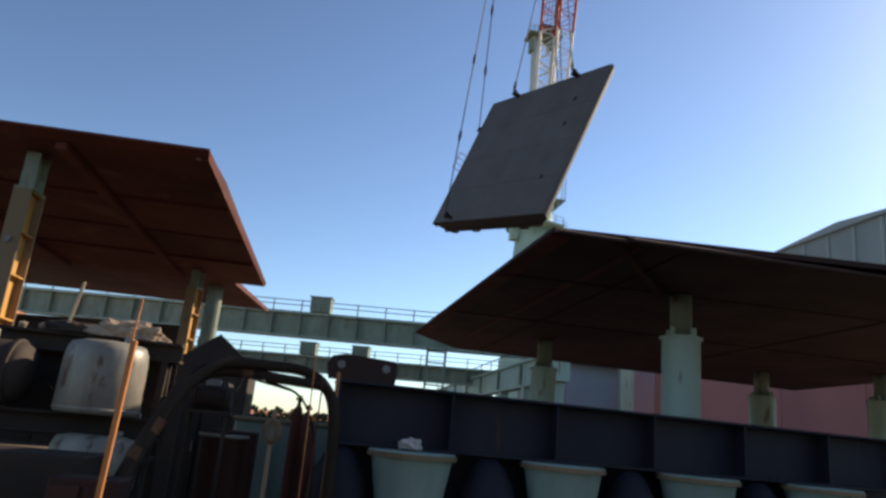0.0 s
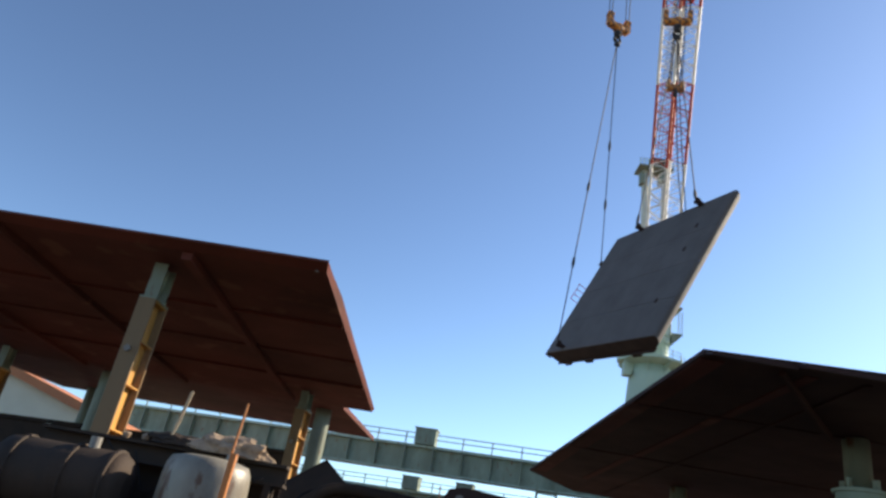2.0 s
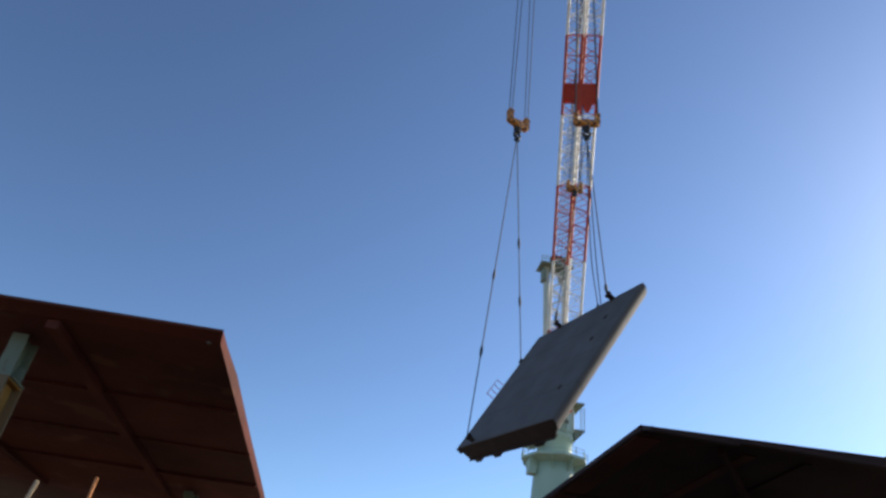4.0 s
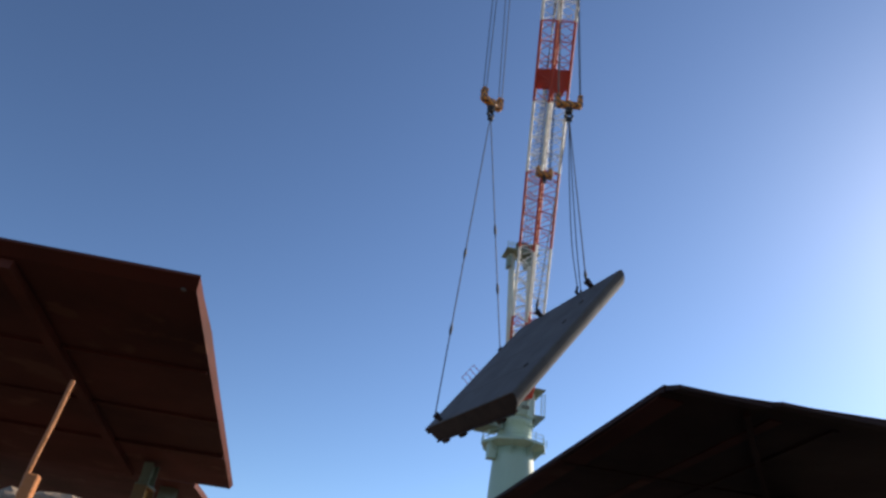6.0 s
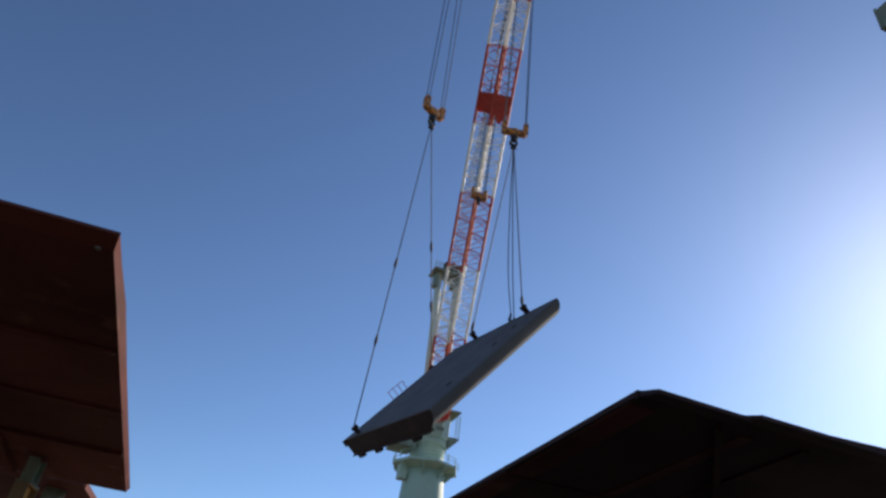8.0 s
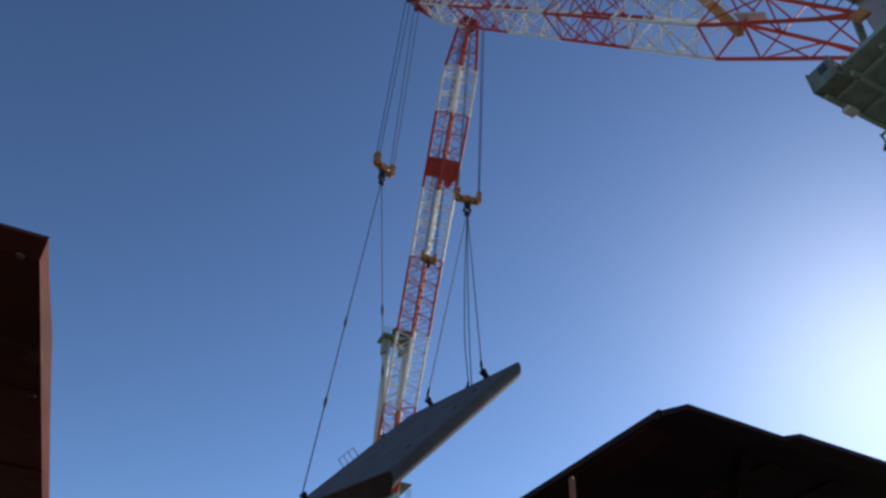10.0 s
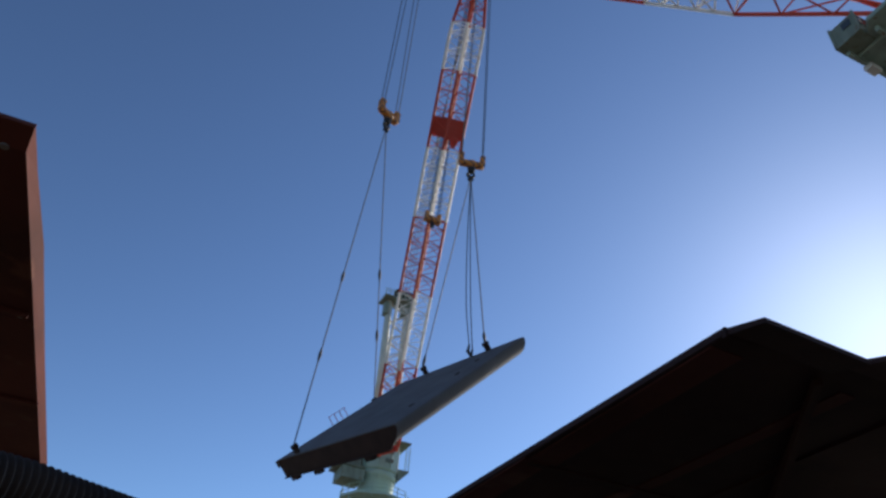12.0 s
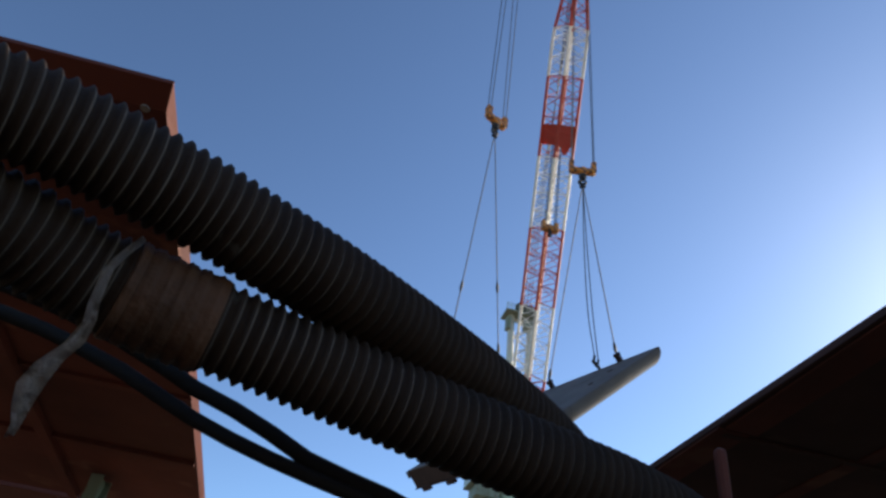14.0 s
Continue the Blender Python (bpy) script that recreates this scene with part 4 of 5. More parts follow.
ZR = 4.41
right_block = raised_block("primed hull block raised on pale green pillars, coloured dark for its shade", right_xy, [0, 0.115, 0.35, 0.62, 1.0], [0, 0.22, 0.48, 0.75, 1.0], ZR, M_PRIMER_DARK, 0.05,
    [((5.0, 8.9, ZR - 0.012), (5.3, 22.6, ZR - 0.012), 0.08, 0.024), ((3.0, 11.6, ZR - 0.01), (17, 11.2, ZR - 0.01), 0.06, 0.02),
     ((3.0, 16.0, ZR - 0.01), (17.5, 16.0, ZR - 0.01), 0.06, 0.02), ((10.4, 8.4, ZR - 0.012), (11.4, 23.4, ZR - 0.012), 0.08, 0.024)],
    [((2.95, 8.82, ZR + 0.035), (2.75, 20.7, ZR + 0.035), 0.03, 0.06), ((2.93, 8.79, ZR + 0.02), (16.45, 7.44, ZR + 0.02), 0.04, 0.08)])
# sloping flange along the near edge
for x0, x1, ya, yb in ((2.88, 3.88, 8.385, 8.41), (3.92, 7.4, 8.31, 8.32), (7.42, 11.9, 8.33, 8.28), (11.92, 16.4, 8.24, 8.2)):
    bm = bmesh.new()
    vs = [bm.verts.new(p) for p in ((x0, ya, 4.28), (x1, yb, 4.28), (x1 + 0.06, yb + 0.37, ZR - 0.01), (x0 + 0.06, ya + 0.37, ZR - 0.01),
                                    (x0, ya, 4.32), (x1, yb, 4.32), (x1 + 0.06, yb + 0.37, ZR + 0.045), (x0 + 0.06, ya + 0.37, ZR + 0.045))]
    for f in ((0, 1, 2, 3), (7, 6, 5, 4), (0, 4, 5, 1), (1, 5, 6, 2), (2, 6, 7, 3), (3, 7, 4, 0)):
        bm.faces.new([vs[i] for i in f])
    part("edge_flange", bm, M_PRIMER_DARK, right_block)

# doubler strips along the passage side
for x_, w_ in ((3.13, 0.3), (4.35, 0.16)):
    for y0, y1 in ((8.95, 11.5), (11.52, 15.9), (15.92, 20.3)):
        bm = bmesh.new()
        box(bm, (x_ - 0.016 * (y0 + y1 - 17.6) / 2, (y0 + y1) / 2, ZR - 0.006), (w_, y1 - y0, 0.012))
        part("doubler_strip", bm, M_PRIMER, right_block, "red-brown doubler strip")
# bracket running from the edge towards the pillar
bm = bmesh.new()
vs = [bm.verts.new(p) for p in ((3.9, 8.9, ZR - 0.01), (5.9, 11.45, ZR - 0.01), (5.9, 11.45, ZR - 0.16), (3.9, 8.9, ZR - 0.07),
                                (3.95, 8.86, ZR - 0.01), (5.95, 11.41, ZR - 0.01), (5.95, 11.41, ZR - 0.16), (3.95, 8.86, ZR - 0.07))]
for f in ((0, 1, 2, 3), (7, 6, 5, 4), (0, 4, 5, 1), (1, 5, 6, 2), (2, 6, 7, 3), (3, 7, 4, 0)):
    bm.faces.new([vs[i] for i in f])
part("gusset", bm, M_PRIMER_DARK, right_block)


def round_pillar(x, y, top, r):
    t = thing("support_pillar", "pale green round steel pillar with a narrower jack on top", "pillar", "support pillars", Matrix.Translation((x, y, 0)))
    zs = top * 0.826
    bm = bmesh.new()
    lathe(bm, [(r * 1.25, 0), (r * 1.25, 0.06), (r, 0.08), (r, zs - 0.05), (r * 0.98, zs)], 32)
    part("body", bm, M_GREEN, t, "stained pale green tube", smooth=True)
    bm = bmesh.new()
    lathe(bm, [(r * 1.14, zs - 0.06), (r * 1.14, zs - 0.02), (r * 0.9, zs)], 32)
    part("collar", bm, M_GREEN, t)
    bm = bmesh.new()
    lathe(bm, [(r * 0.57, zs - 0.01), (r * 0.57, top - 0.03), (r * 0.5, top - 0.002)], 24)
    part("jack", bm, M_GREEN_DARK, t, "narrow grey-green jack tube", smooth=True)
    for a in range(4):
        g = bmesh.new()
        box(g, (r * 0.75, 0, zs + 0.07), (r * 0.32, 0.03, 0.15), Matrix.Rotation(a * math.pi / 2 + 0.5, 4, "Z"))
        part("gusset", g, M_GREEN, t)
    return t


for x, y, r in ((6.36, 11.5, 0.335), (6.32, 19.1, 0.36), (14.1, 20.4, 0.4), (16.4, 18.0, 0.42), (13.5, 10.8, 0.335)):
    round_pillar(x, y, ZR, r)


def h_column(x, y, top, jack=0.62, w=0.27, deep=0.52, turn=0.0):
    """Welded H column: flange, ochre web side with stiffener plates, pipe jack on top."""
    t = thing("support_column", "weathered ochre and grey steel H column with stiffener plates", "column", "support columns", pose(x, y, 0, 0, 0, turn))
    zs = top - jack
    for s in (-1, 1):
        bm = bmesh.new()
        box(bm, (0, s * deep / 2, zs / 2), (w, 0.028, zs))
        part("flange", bm, M_COLUMN, t, bevel=0.004)
    bm = bmesh.new()
    box(bm, (0, 0, zs / 2), (0.024, deep - 0.03, zs))
    part("web", bm, M_OCHRE, t)
    n = int(zs / 0.62)
    for i in range(1, n + 1):
        for s in (-1, 1):
            bm = bmesh.new()
            box(bm, (s * (w / 4 + 0.004), 0, zs * i / n - 0.02), (w / 2 - 0.03, deep - 0.034, 0.022))
            part("stiffener", bm, M_OCHRE, t)
    bm = bmesh.new()
    box(bm, (0, 0, zs + 0.015), (w + 0.012, deep + 0.012, 0.03))
    part("cap_plate", bm, M_GREEN_DARK, t)
    bm = bmesh.new()
    for s in (-1, 1):
        box(bm, (0, s * deep * 0.36, (zs + 0.03 + top) / 2), (w * 0.8, 0.025, top - zs - 0.03))
    box(bm, (0, 0, (zs + 0.03 + top) / 2), (0.02, deep * 0.7, top - zs - 0.03))
    part("head", bm, M_GREEN_DARK, t, "grey-green stained column head")
    for a in range(2):
        bm = bmesh.new()
        box(bm, (0.11, 0, zs + 0.12), (0.09, 0.02, 0.18), Matrix.Rotation(a * math.pi + 0.3, 4, "Z"))
        part("gusset", bm, M_GREEN_DARK, t)
    bm = bmesh.new()
    tube(bm, (-0.02, -deep / 2 - 0.06, zs * 0.82), (-0.02, -deep / 2 - 0.01, zs * 0.82), 0.05, 10)
    part("lug", bm, M_GALV, t)
    return t


h_column(-4.865, 11.45, ZL - 0.05)
h_column(-3.6, 19.6, ZL - 0.05, 0.5, turn=-12)
h_column(-11.6, 12.0, ZL - 0.05)
h_column(-12.4, 20.5, ZL - 0.05)

# ---- navy bulwark with pale green pedestals ----
WALL_A, WALL_B = Vector((0.28, 8.85, 0)), Vector((9.2, 9.72, 0))
wall_turn = Matrix.Translation(WALL_A) @ Matrix.Rotation(math.atan2(WALL_B.y - WALL_A.y, WALL_B.x - WALL_A.x), 4, "Z")
WL = (WALL_B - WALL_A).length
bulwark = thing("navy_girder", "dark navy steel girder laid along the passage on pale green stands", "girder")
bm = bmesh.new()
box(bm, (WL / 2, 0.25, 1.72), (WL, 0.05, 0.72), wall_turn)
part("web", bm, M_NAVY, bulwark)
bm = bmesh.new()
box(bm, (WL / 2, 0.22, 2.09), (WL, 0.5, 0.035), wall_turn)
part("top_flange", bm, M_NAVY, bulwark, bevel=0.006)
bm = bmesh.new()
box(bm, (WL / 2, 0.22, 1.345), (WL, 0.5, 0.035), wall_turn)
part("bottom_flange", bm, M_NAVY, bulwark, bevel=0.006)
bm = bmesh.new()
box(bm, (WL / 2, 0.40, 0.68), (WL, 0.03, 1.28), wall_turn)
part("lower_plate", bm, M_NAVY, bulwark)
for i in range(7):
    bm = bmesh.new()
    box(bm, (0.02 + i * (WL - 0.04) / 6, 0.11, 1.717), (0.03, 0.26, 0.70), wall_turn)
    part("stiffener", bm, M_NAVY, bulwark)
stand_bm = bmesh.new()
lathe(stand_bm, [(0.50, 0.0), (0.46, 0.05), (0.40, 0.2), (0.41, 0.7), (0.5, 1.22), (0.54, 1.27), (0.54, 1.322)], 28)
stand_me = mesh_of("body", stand_bm, M_GREEN, smooth=True)
ring_bm = bmesh.new()
lathe(ring_bm, [(0.56, 1.24), (0.56, 1.30)], 28)
ring_me = mesh_of("rim", ring_bm, M_COLUMN)
for i, d in enumerate((1.0, 3.05, 5.1, 7.2)):
    t = thing("bollard_stand", "pale green flared steel stand with rusty rim", "stand", "flared stands", wall_turn @ Matrix.Translation((d, -0.1, 0)))
    for nm, me_ in (("body", stand_me), ("rim", ring_me)):
        ob = new(nm, me_)
        ob.parent = t
drum_bm = bmesh.new()
lathe(drum_bm, [(0.30, 0), (0.36, 0.1), (0.38, 0.5), (0.34, 0.95), (0.2, 1.2), (0.1, 1.3)], 28)
drum_me = mesh_of("shell", drum_bm, M_NAVY, smooth=True)
for d in (0.12, 2.05, 4.1, 6.15):
    t = thing("fender_drum", "dark navy rounded steel drum between the stands", "drum", "navy drums", wall_turn @ Matrix.Translation((d, -0.02, 0)))
    ob = new("shell", drum_me)
    ob.parent = t
bm = bmesh.new()
bmesh.ops.create_icosphere(bm, subdivisions=3, radius=0.11)
for v in bm.verts:
    v.co *= 1 + 0.7 * noise.noise(v.co * 14) + 0.3 * noise.noise(v.co * 34)
    v.co = Vector((v.co.x * 1.3, v.co.y, max(v.co.z, -0.06) * 0.75))
solo("rag_bundle", bm, M_RAG, "small pale rag bundle lying on the stand", "rag", at=wall_turn @ Matrix.Translation((0.95, -0.28, 1.39)))

# rusty lug plate with two holes on the girder
lug = thing("lug_plate", "rusty brown steel lug plate with two round holes", "bracket", at=wall_turn @ Matrix.Translation((0.25, 0.1, 2.108)))
bm = bmesh.new()
outline = [(-0.38, 0), (0.48, 0), (0.48, 0.27), (0.44, 0.3), (-0.2, 0.33), (-0.36, 0.29), (-0.42, 0.18)]
vs_f = [bm.verts.new((x, -0.02, z)) for x, z in outline]
vs_b = [bm.verts.new((x, 0.02, z)) for x, z in outline]
bm.faces.new(vs_f)
bm.faces.new(list(reversed(vs_b)))
for i in range(len(outline)):
    bm.faces.new((vs_f[i], vs_b[i], vs_b[(i + 1) % len(outline)], vs_f[(i + 1) % len(outline)]))
part("plate", bm, M_GIRDER, lug)
for x in (-0.24, 0.34):
    bm = bmesh.new()
    tube(bm, (x, -0.045, 0.19), (x, 0.045, 0.19), 0.05, 18)
    part("eye_bush", bm, M_GALV, lug, "bright worn eye bush")


# ---- posts ----
def post_thing(name, label, x, y, top, w, mat, lean=(0, 0), stick=0.0):
    t = thing(name, label, "post", "timber posts")
    bm = bmesh.new()
    bar(bm, (x + lean[0], y + lean[1], 0), (x, y, top), w, w)
    part("post", bm, mat, t, bevel=0.004)
    if stick:
        bm = bmesh.new()
        pts, _ = curve_points([(x - 0.02, y, top - 0.35), (x - 0.015, y - .01, top), (x - 0.008, y, top + stick * 0.5), (x - 0.002, y, top + stick)], 10)
        sweep(bm, pts, [0.0075] * 10, 8)
        part("cane", bm, M_WOOD, t, "thin brown cane tied to the post")
    return t


post_thing("timber_post", "orange-brown timber post with a thin cane tied on", -1.28, 5.13, 2.0, 0.037, M_WOOD, (-0.05, 0), 0.3)
post_thing("timber_post", "orange-brown timber post beside the lug plate", 0.235, 7.95, 2.125, 0.034, M_WOOD, (-0.02, 0.03))
post_thing("timber_post", "slim brown timber post standing beside the hoses", 0.066, 7.53, 2.03, 0.016, M_PRIMER)
post_thing("timber_post", "weathered brown timber post beside the passage", -0.03, 5.717, 2.083, 0.0095, M_WOOD, (0.03, 0.05))

# ---- hoses over the passage ----
def ribbed_hose(label, ctrl, r, pitch):
    t = thing("ribbed_hose", label, "hose", "ribbed hoses")
    _, L = curve_points(ctrl, 10)
    n = int(L / pitch) * 6
    pts, _ = curve_points(ctrl, n)
    rad = [r * (1.0, 0.985, 0.92, 0.875, 0.875, 0.93)[k % 6] for k in range(n)]
    bm = bmesh.new()
    sweep(bm, pts, rad, 24)
    hose = part("hose", bm, M_HOSE, t, smooth=True)
    # the step on one side of each rib takes the paler colour
    hose.data.materials.append(M_HOSE_PALE)
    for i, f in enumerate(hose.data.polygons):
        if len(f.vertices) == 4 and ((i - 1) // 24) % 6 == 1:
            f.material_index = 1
    return t, pts


HOSE_1 = [(-1.72, 6.72, 0.3), (-1.5, 6.84, 1.093), (-1.25, 7.0, 1.693), (-1.06, 7.13, 1.943), (-0.92, 7.225, 2.048), (-0.75, 7.32, 2.078), (-0.62, 7.39, 2.08), (-0.51, 7.456, 2.083), (-0.354, 7.565, 2.088), (-0.233, 7.655, 2.088), (-0.083, 7.758, 2.064), (0.086, 7.856, 1.97), (0.24, 7.944, 1.728), (0.28, 8.0, 1.293), (0.31, 8.05, 0.6), (0.31, 8.07, 0.05)]
hose_1, hp1 = ribbed_hose("black ribbed rubber hose arching over the passage", HOSE_1, 0.057, 0.0158)
HOSE_2 = [(-1.78, 6.66, 0.2), (-1.56, 6.79, 1.0), (-1.3, 7.0, 1.68), (-1.07, 7.19, 1.917), (-0.905, 7.32, 1.979), (-0.778, 7.406, 1.984), (-0.569, 7.468, 1.98), (-0.366, 7.518, 1.966), (-0.157, 7.562, 1.955), (-0.03, 7.602, 1.951), (0.088, 7.652, 1.933), (0.17, 7.7, 1.83), (0.23, 7.74, 1.6), (0.26, 7.78, 1.2), (0.26, 7.82, 0.5), (0.26, 7.84, 0.05)]
hose_2, hp2 = ribbed_hose("second black ribbed rubber hose with a taped joint", HOSE_2, 0.057, 0.0162)
# taped joint and rag on the second hose
near_i = min(range(len(hp2)), key=lambda i: abs(hp2[i].x + 0.715))
span = [hp2[i] for i in range(near_i - 21, near_i + 21)]
bm = bmesh.new()
sweep(bm, span, [0.059 + 0.0015 * math.sin(i * 0.9) + 0.001 * math.sin(i * 2.1) for i in range(len(span))], 24)
part("taped_joint", bm, M_CUFF, hose_2, "dusty brown taped joint", smooth=True)
bm = bmesh.new()
c = Vector((0, 0, 0))
strip = [(-0.709, 7.218, 1.932, 0.004), (-0.721, 7.224, 1.914, 0.005), (-0.728, 7.232, 1.903, 0.005), (-0.732, 7.25, 1.879, 0.005), (-0.731, 7.26, 1.864, 0.006), (-0.739, 7.275, 1.849, 0.009), (-0.756, 7.29, 1.833, 0.012), (-0.766, 7.305, 1.818, 0.013), (-0.769, 7.318, 1.802, 0.009), (-0.77, 7.33, 1.789, 0.005), (-0.773, 7.338, 1.778, 0.004)]
prev = None
for dx, dy, dz, w in strip:
    p = c + Vector((dx, dy, dz))
    row = [bm.verts.new(p + Vector((w * 0.9, 0.004 * k, w * 0.3)) * k + Vector((0, 0.006 * (k % 2), 0))) for k in (-1, -0.4, 0.3, 1)]
    if prev:
        for k in range(3):
            bm.faces.new((prev[k], prev[k + 1], row[k + 1], row[k]))
    prev = row
bmesh.ops.solidify(bm, geom=list(bm.faces), thickness=0.002)
solo("cloth_strip", bm, M_RAG, "dirty white cloth strip tied round the hose", "cloth", smooth=True)
for k in range(2):
    d = 0.04 * k
    ctrl = [(-1.6, 7.0, 0.1), (-1.5, 7.2, 1.0), (-1.3, 7.5, 1.85 - d), (-1.1, 7.64, 2.07 - d), (-0.96, 7.66, 2.08 - d), (-0.8, 7.66, 2.04 - d), (-0.7, 7.66, 2.0 - d), (-0.6, 7.66, 1.97 - d),
            (-0.5, 7.665, 1.93 - d * 0.5), (-0.36, 7.67, 1.90 - d * 0.4), (-0.18, 7.68, 1.83), (-0.02, 7.7, 1.62), (0.08, 7.75, 1.2 - 0.05 * k), (0.1 + 0.04 * k, 7.8, 0.02)]
    pts, L = curve_points(ctrl, 80)
    bm = bmesh.new()
    sweep(bm, pts, [0.012 - 0.001 * k] * 80, 10)
    solo("power_cable", bm, M_CABLE, "thin black cable slung below the hoses", "cable", "power cables", smooth=True)

# pale sleeve and worn patch on the hoses' legs
for pts_, x_, z_, n_, nm, lb in ((hp1, -1.36, 1.4, 26, "sleeve", "pale dusty sleeve on the hose"), (hp2, -1.5, 1.15, 22, "sleeve", "pale dusty sleeve on the hose")):
    k_ = min(range(len(pts_)), key=lambda i: abs(pts_[i].x - x_) + abs(pts_[i].z - z_))
    bm = bmesh.new()
    sp = [pts_[i] for i in range(k_ - n_, k_ + n_)]
    sweep(bm, sp, [0.062 + 0.002 * math.sin(i * 0.7) for i in range(len(sp))], 20)
    part(nm, bm, M_CUFF, hose_1 if pts_ is hp1 else hose_2, lb, smooth=True)

# ---- clutter along the passage ----
def tank(x, y, z0, z1, r):
    t = thing("steel_drum", "dull grey steel drum with a worn rounded top", "drum", "steel drums", Matrix.Translation((x, y, z0)))
    h = z1 - z0
    bm = bmesh.new()
    lathe(bm, [(r * 0.96, 0), (r, 0.03), (r, h * 0.5), (r * 0.99, h - 0.2), (r * 0.96, h - 0.1), (r * 0.88, h - 0.03), (r * 0.6, h)], 36)
    part("shell", bm, M_DRUM, t, smooth=True)
    bm = bmesh.new()
    lathe(bm, [(r * 1.005, 0.03), (r * 1.02, 0.045), (r * 1.005, 0.06)], 36)
    part("rim", bm, M_DRUM, t)
    bm = bmesh.new()
    tube(bm, (r * 0.5, -r * 0.2, h), (r * 0.5, -r * 0.2, h + 0.05), 0.05, 12)
    part("bung", bm, M_GALV, t, "bright bung cap")
    return t


tank(-2.12, 7.6, 1.44, 2.16, 0.40)
tank(-2.03, 7.5, 0.68, 1.25, 0.41)
# trestle carrying the drums
def trestle(x0, x1, y, z, name_label):
    t = thing("steel_trestle", name_label, "trestle", "steel trestles")
    bm = bmesh.new()
    for dz in (0.0, -0.18):
        box(bm, ((x0 + x1) / 2, y, z - 0.02 + dz), (x1 - x0, 0.22, 0.03))
    box(bm, ((x0 + x1) / 2, y, z - 0.11), (x1 - x0, 0.02, 0.15))
    part("beam", bm, M_BLACK, t, "sooty black rolled beam")
    for x in (x0 + 0.15, x1 - 0.15):
        bm = bmesh.new()
        for s in (-1, 1):
            bar(bm, (x, y + s * 0.35, 0), (x, y + s * 0.06, z - 0.2), 0.07, 0.07)
        box(bm, (x, y, z * 0.45), (0.05, 0.4, 0.05))
        part("leg", bm, M_BLACK, t)
    return t


trestle(-3.8, -1.5, 7.62, 1.44, "sooty black steel trestle carrying a drum")
trestle(-2.6, -1.4, 7.5, 0.68, "sooty black low trestle carrying a drum")
tall = trestle(-4.0, -1.5, 8.15, 2.26, "tall sooty black trestle loaded with sacking")
for i in range(4):
    bm = bmesh.new()
    box(bm, (-3.66 + i * 0.6, 8.3, 1.62), (0.594, 0.012, 0.9))
    part("back_plate", bm, M_BLACK, tall)


def heap(label, x, y, z, sx, sy, sz, mat, seed):
    bm = bmesh.new()
    bmesh.ops.create_icosphere(bm, subdivisions=4, radius=1.0)
    for v in bm.verts:
        d = noise.noise(v.co * 2.2 + Vector((seed, 0, 0))) * 0.35 + noise.noise(v.co * 6 + Vector((0, seed, 0))) * 0.12
        v.co *= 1 + d
        v.co = Vector((v.co.x * sx, v.co.y * sy, max(v.co.z, -0.05) * sz))
    return solo("sack", bm, mat, label, "sacking", at=Matrix.Translation((x, y, z)))


heap("pale dusty sacking heaped on the trestle", -2.12, 8.15, 2.262, 0.42, 0.2, 0.19, M_DUST, 1.0)
heap("small grey dusty bundle on the trestle", -2.65, 8.15, 2.265, 0.36, 0.15, 0.12, M_BLACK, 4.0)
for i in range(7):
    random.seed(40 + i)
    bm = bmesh.new()
    bmesh.ops.create_icosphere(bm, subdivisions=1, radius=0.03 + random.random() * 0.03)
    for v in bm.verts:
        v.co *= 1 + random.uniform(-0.25, 0.25)
    solo("rubble_lump", bm, M_DUST, "pale lump of broken stone on the trestle", "rubble", "rubble lumps",
         at=Matrix.Translation((-3.2 + i * 0.24 + random.uniform(-.08, .08), 8.1 + random.uniform(-.04, .04), 2.29)))
bm = bmesh.new()
bar(bm, (-2.73, 8.06, 2.262), (-2.66, 8.1, 2.82), 0.034, 0.03)
solo("timber_stake", bm, M_PALE_WOOD, "pale timber stake standing on the trestle", "stake", bevel=0.004)
# small tank lying on the trestle
lying = thing("lying_tank", "sooty brown steel tank lying on its side on the trestle", "tank", at=Matrix.Translation((-3.4, 7.6, 1.77)))
bm = bmesh.new()
lathe(bm, [(0.12, -0.62), (0.24, -0.6), (0.3, -0.54), (0.31, -0.45), (0.31, 0.4), (0.3, 0.5), (0.26, 0.56), (0.12, 0.6)], 28)
bmesh.ops.transform(bm, matrix=Matrix.Rotation(radians(90), 4, "Y"), verts=bm.verts)
part("shell", bm, M_BLACK, lying, smooth=True)
for x in (-0.4, 0.1, 0.46):
    bm = bmesh.new()
    lathe(bm, [(0.312, -0.02), (0.33, -0.015), (0.33, 0.015), (0.312, 0.02)], 28)
    bmesh.ops.transform(bm, matrix=Matrix.Translation((x, 0, 0)) @ Matrix.Rotation(radians(90), 4, "Y"), verts=bm.verts)
    part("band", bm, M_BLACK, lying)
for x in (-0.4, 0.3):
    bm = bmesh.new()
    box(bm, (x, 0, -0.3), (0.12, 0.4, 0.07))
    part("saddle", bm, M_BLACK, lying)
bm = bmesh.new()
tube(bm, (0.2, -0.05, 0.29), (0.2, -0.05, 0.4), 0.05, 12)
part("valve", bm, M_GALV, lying)

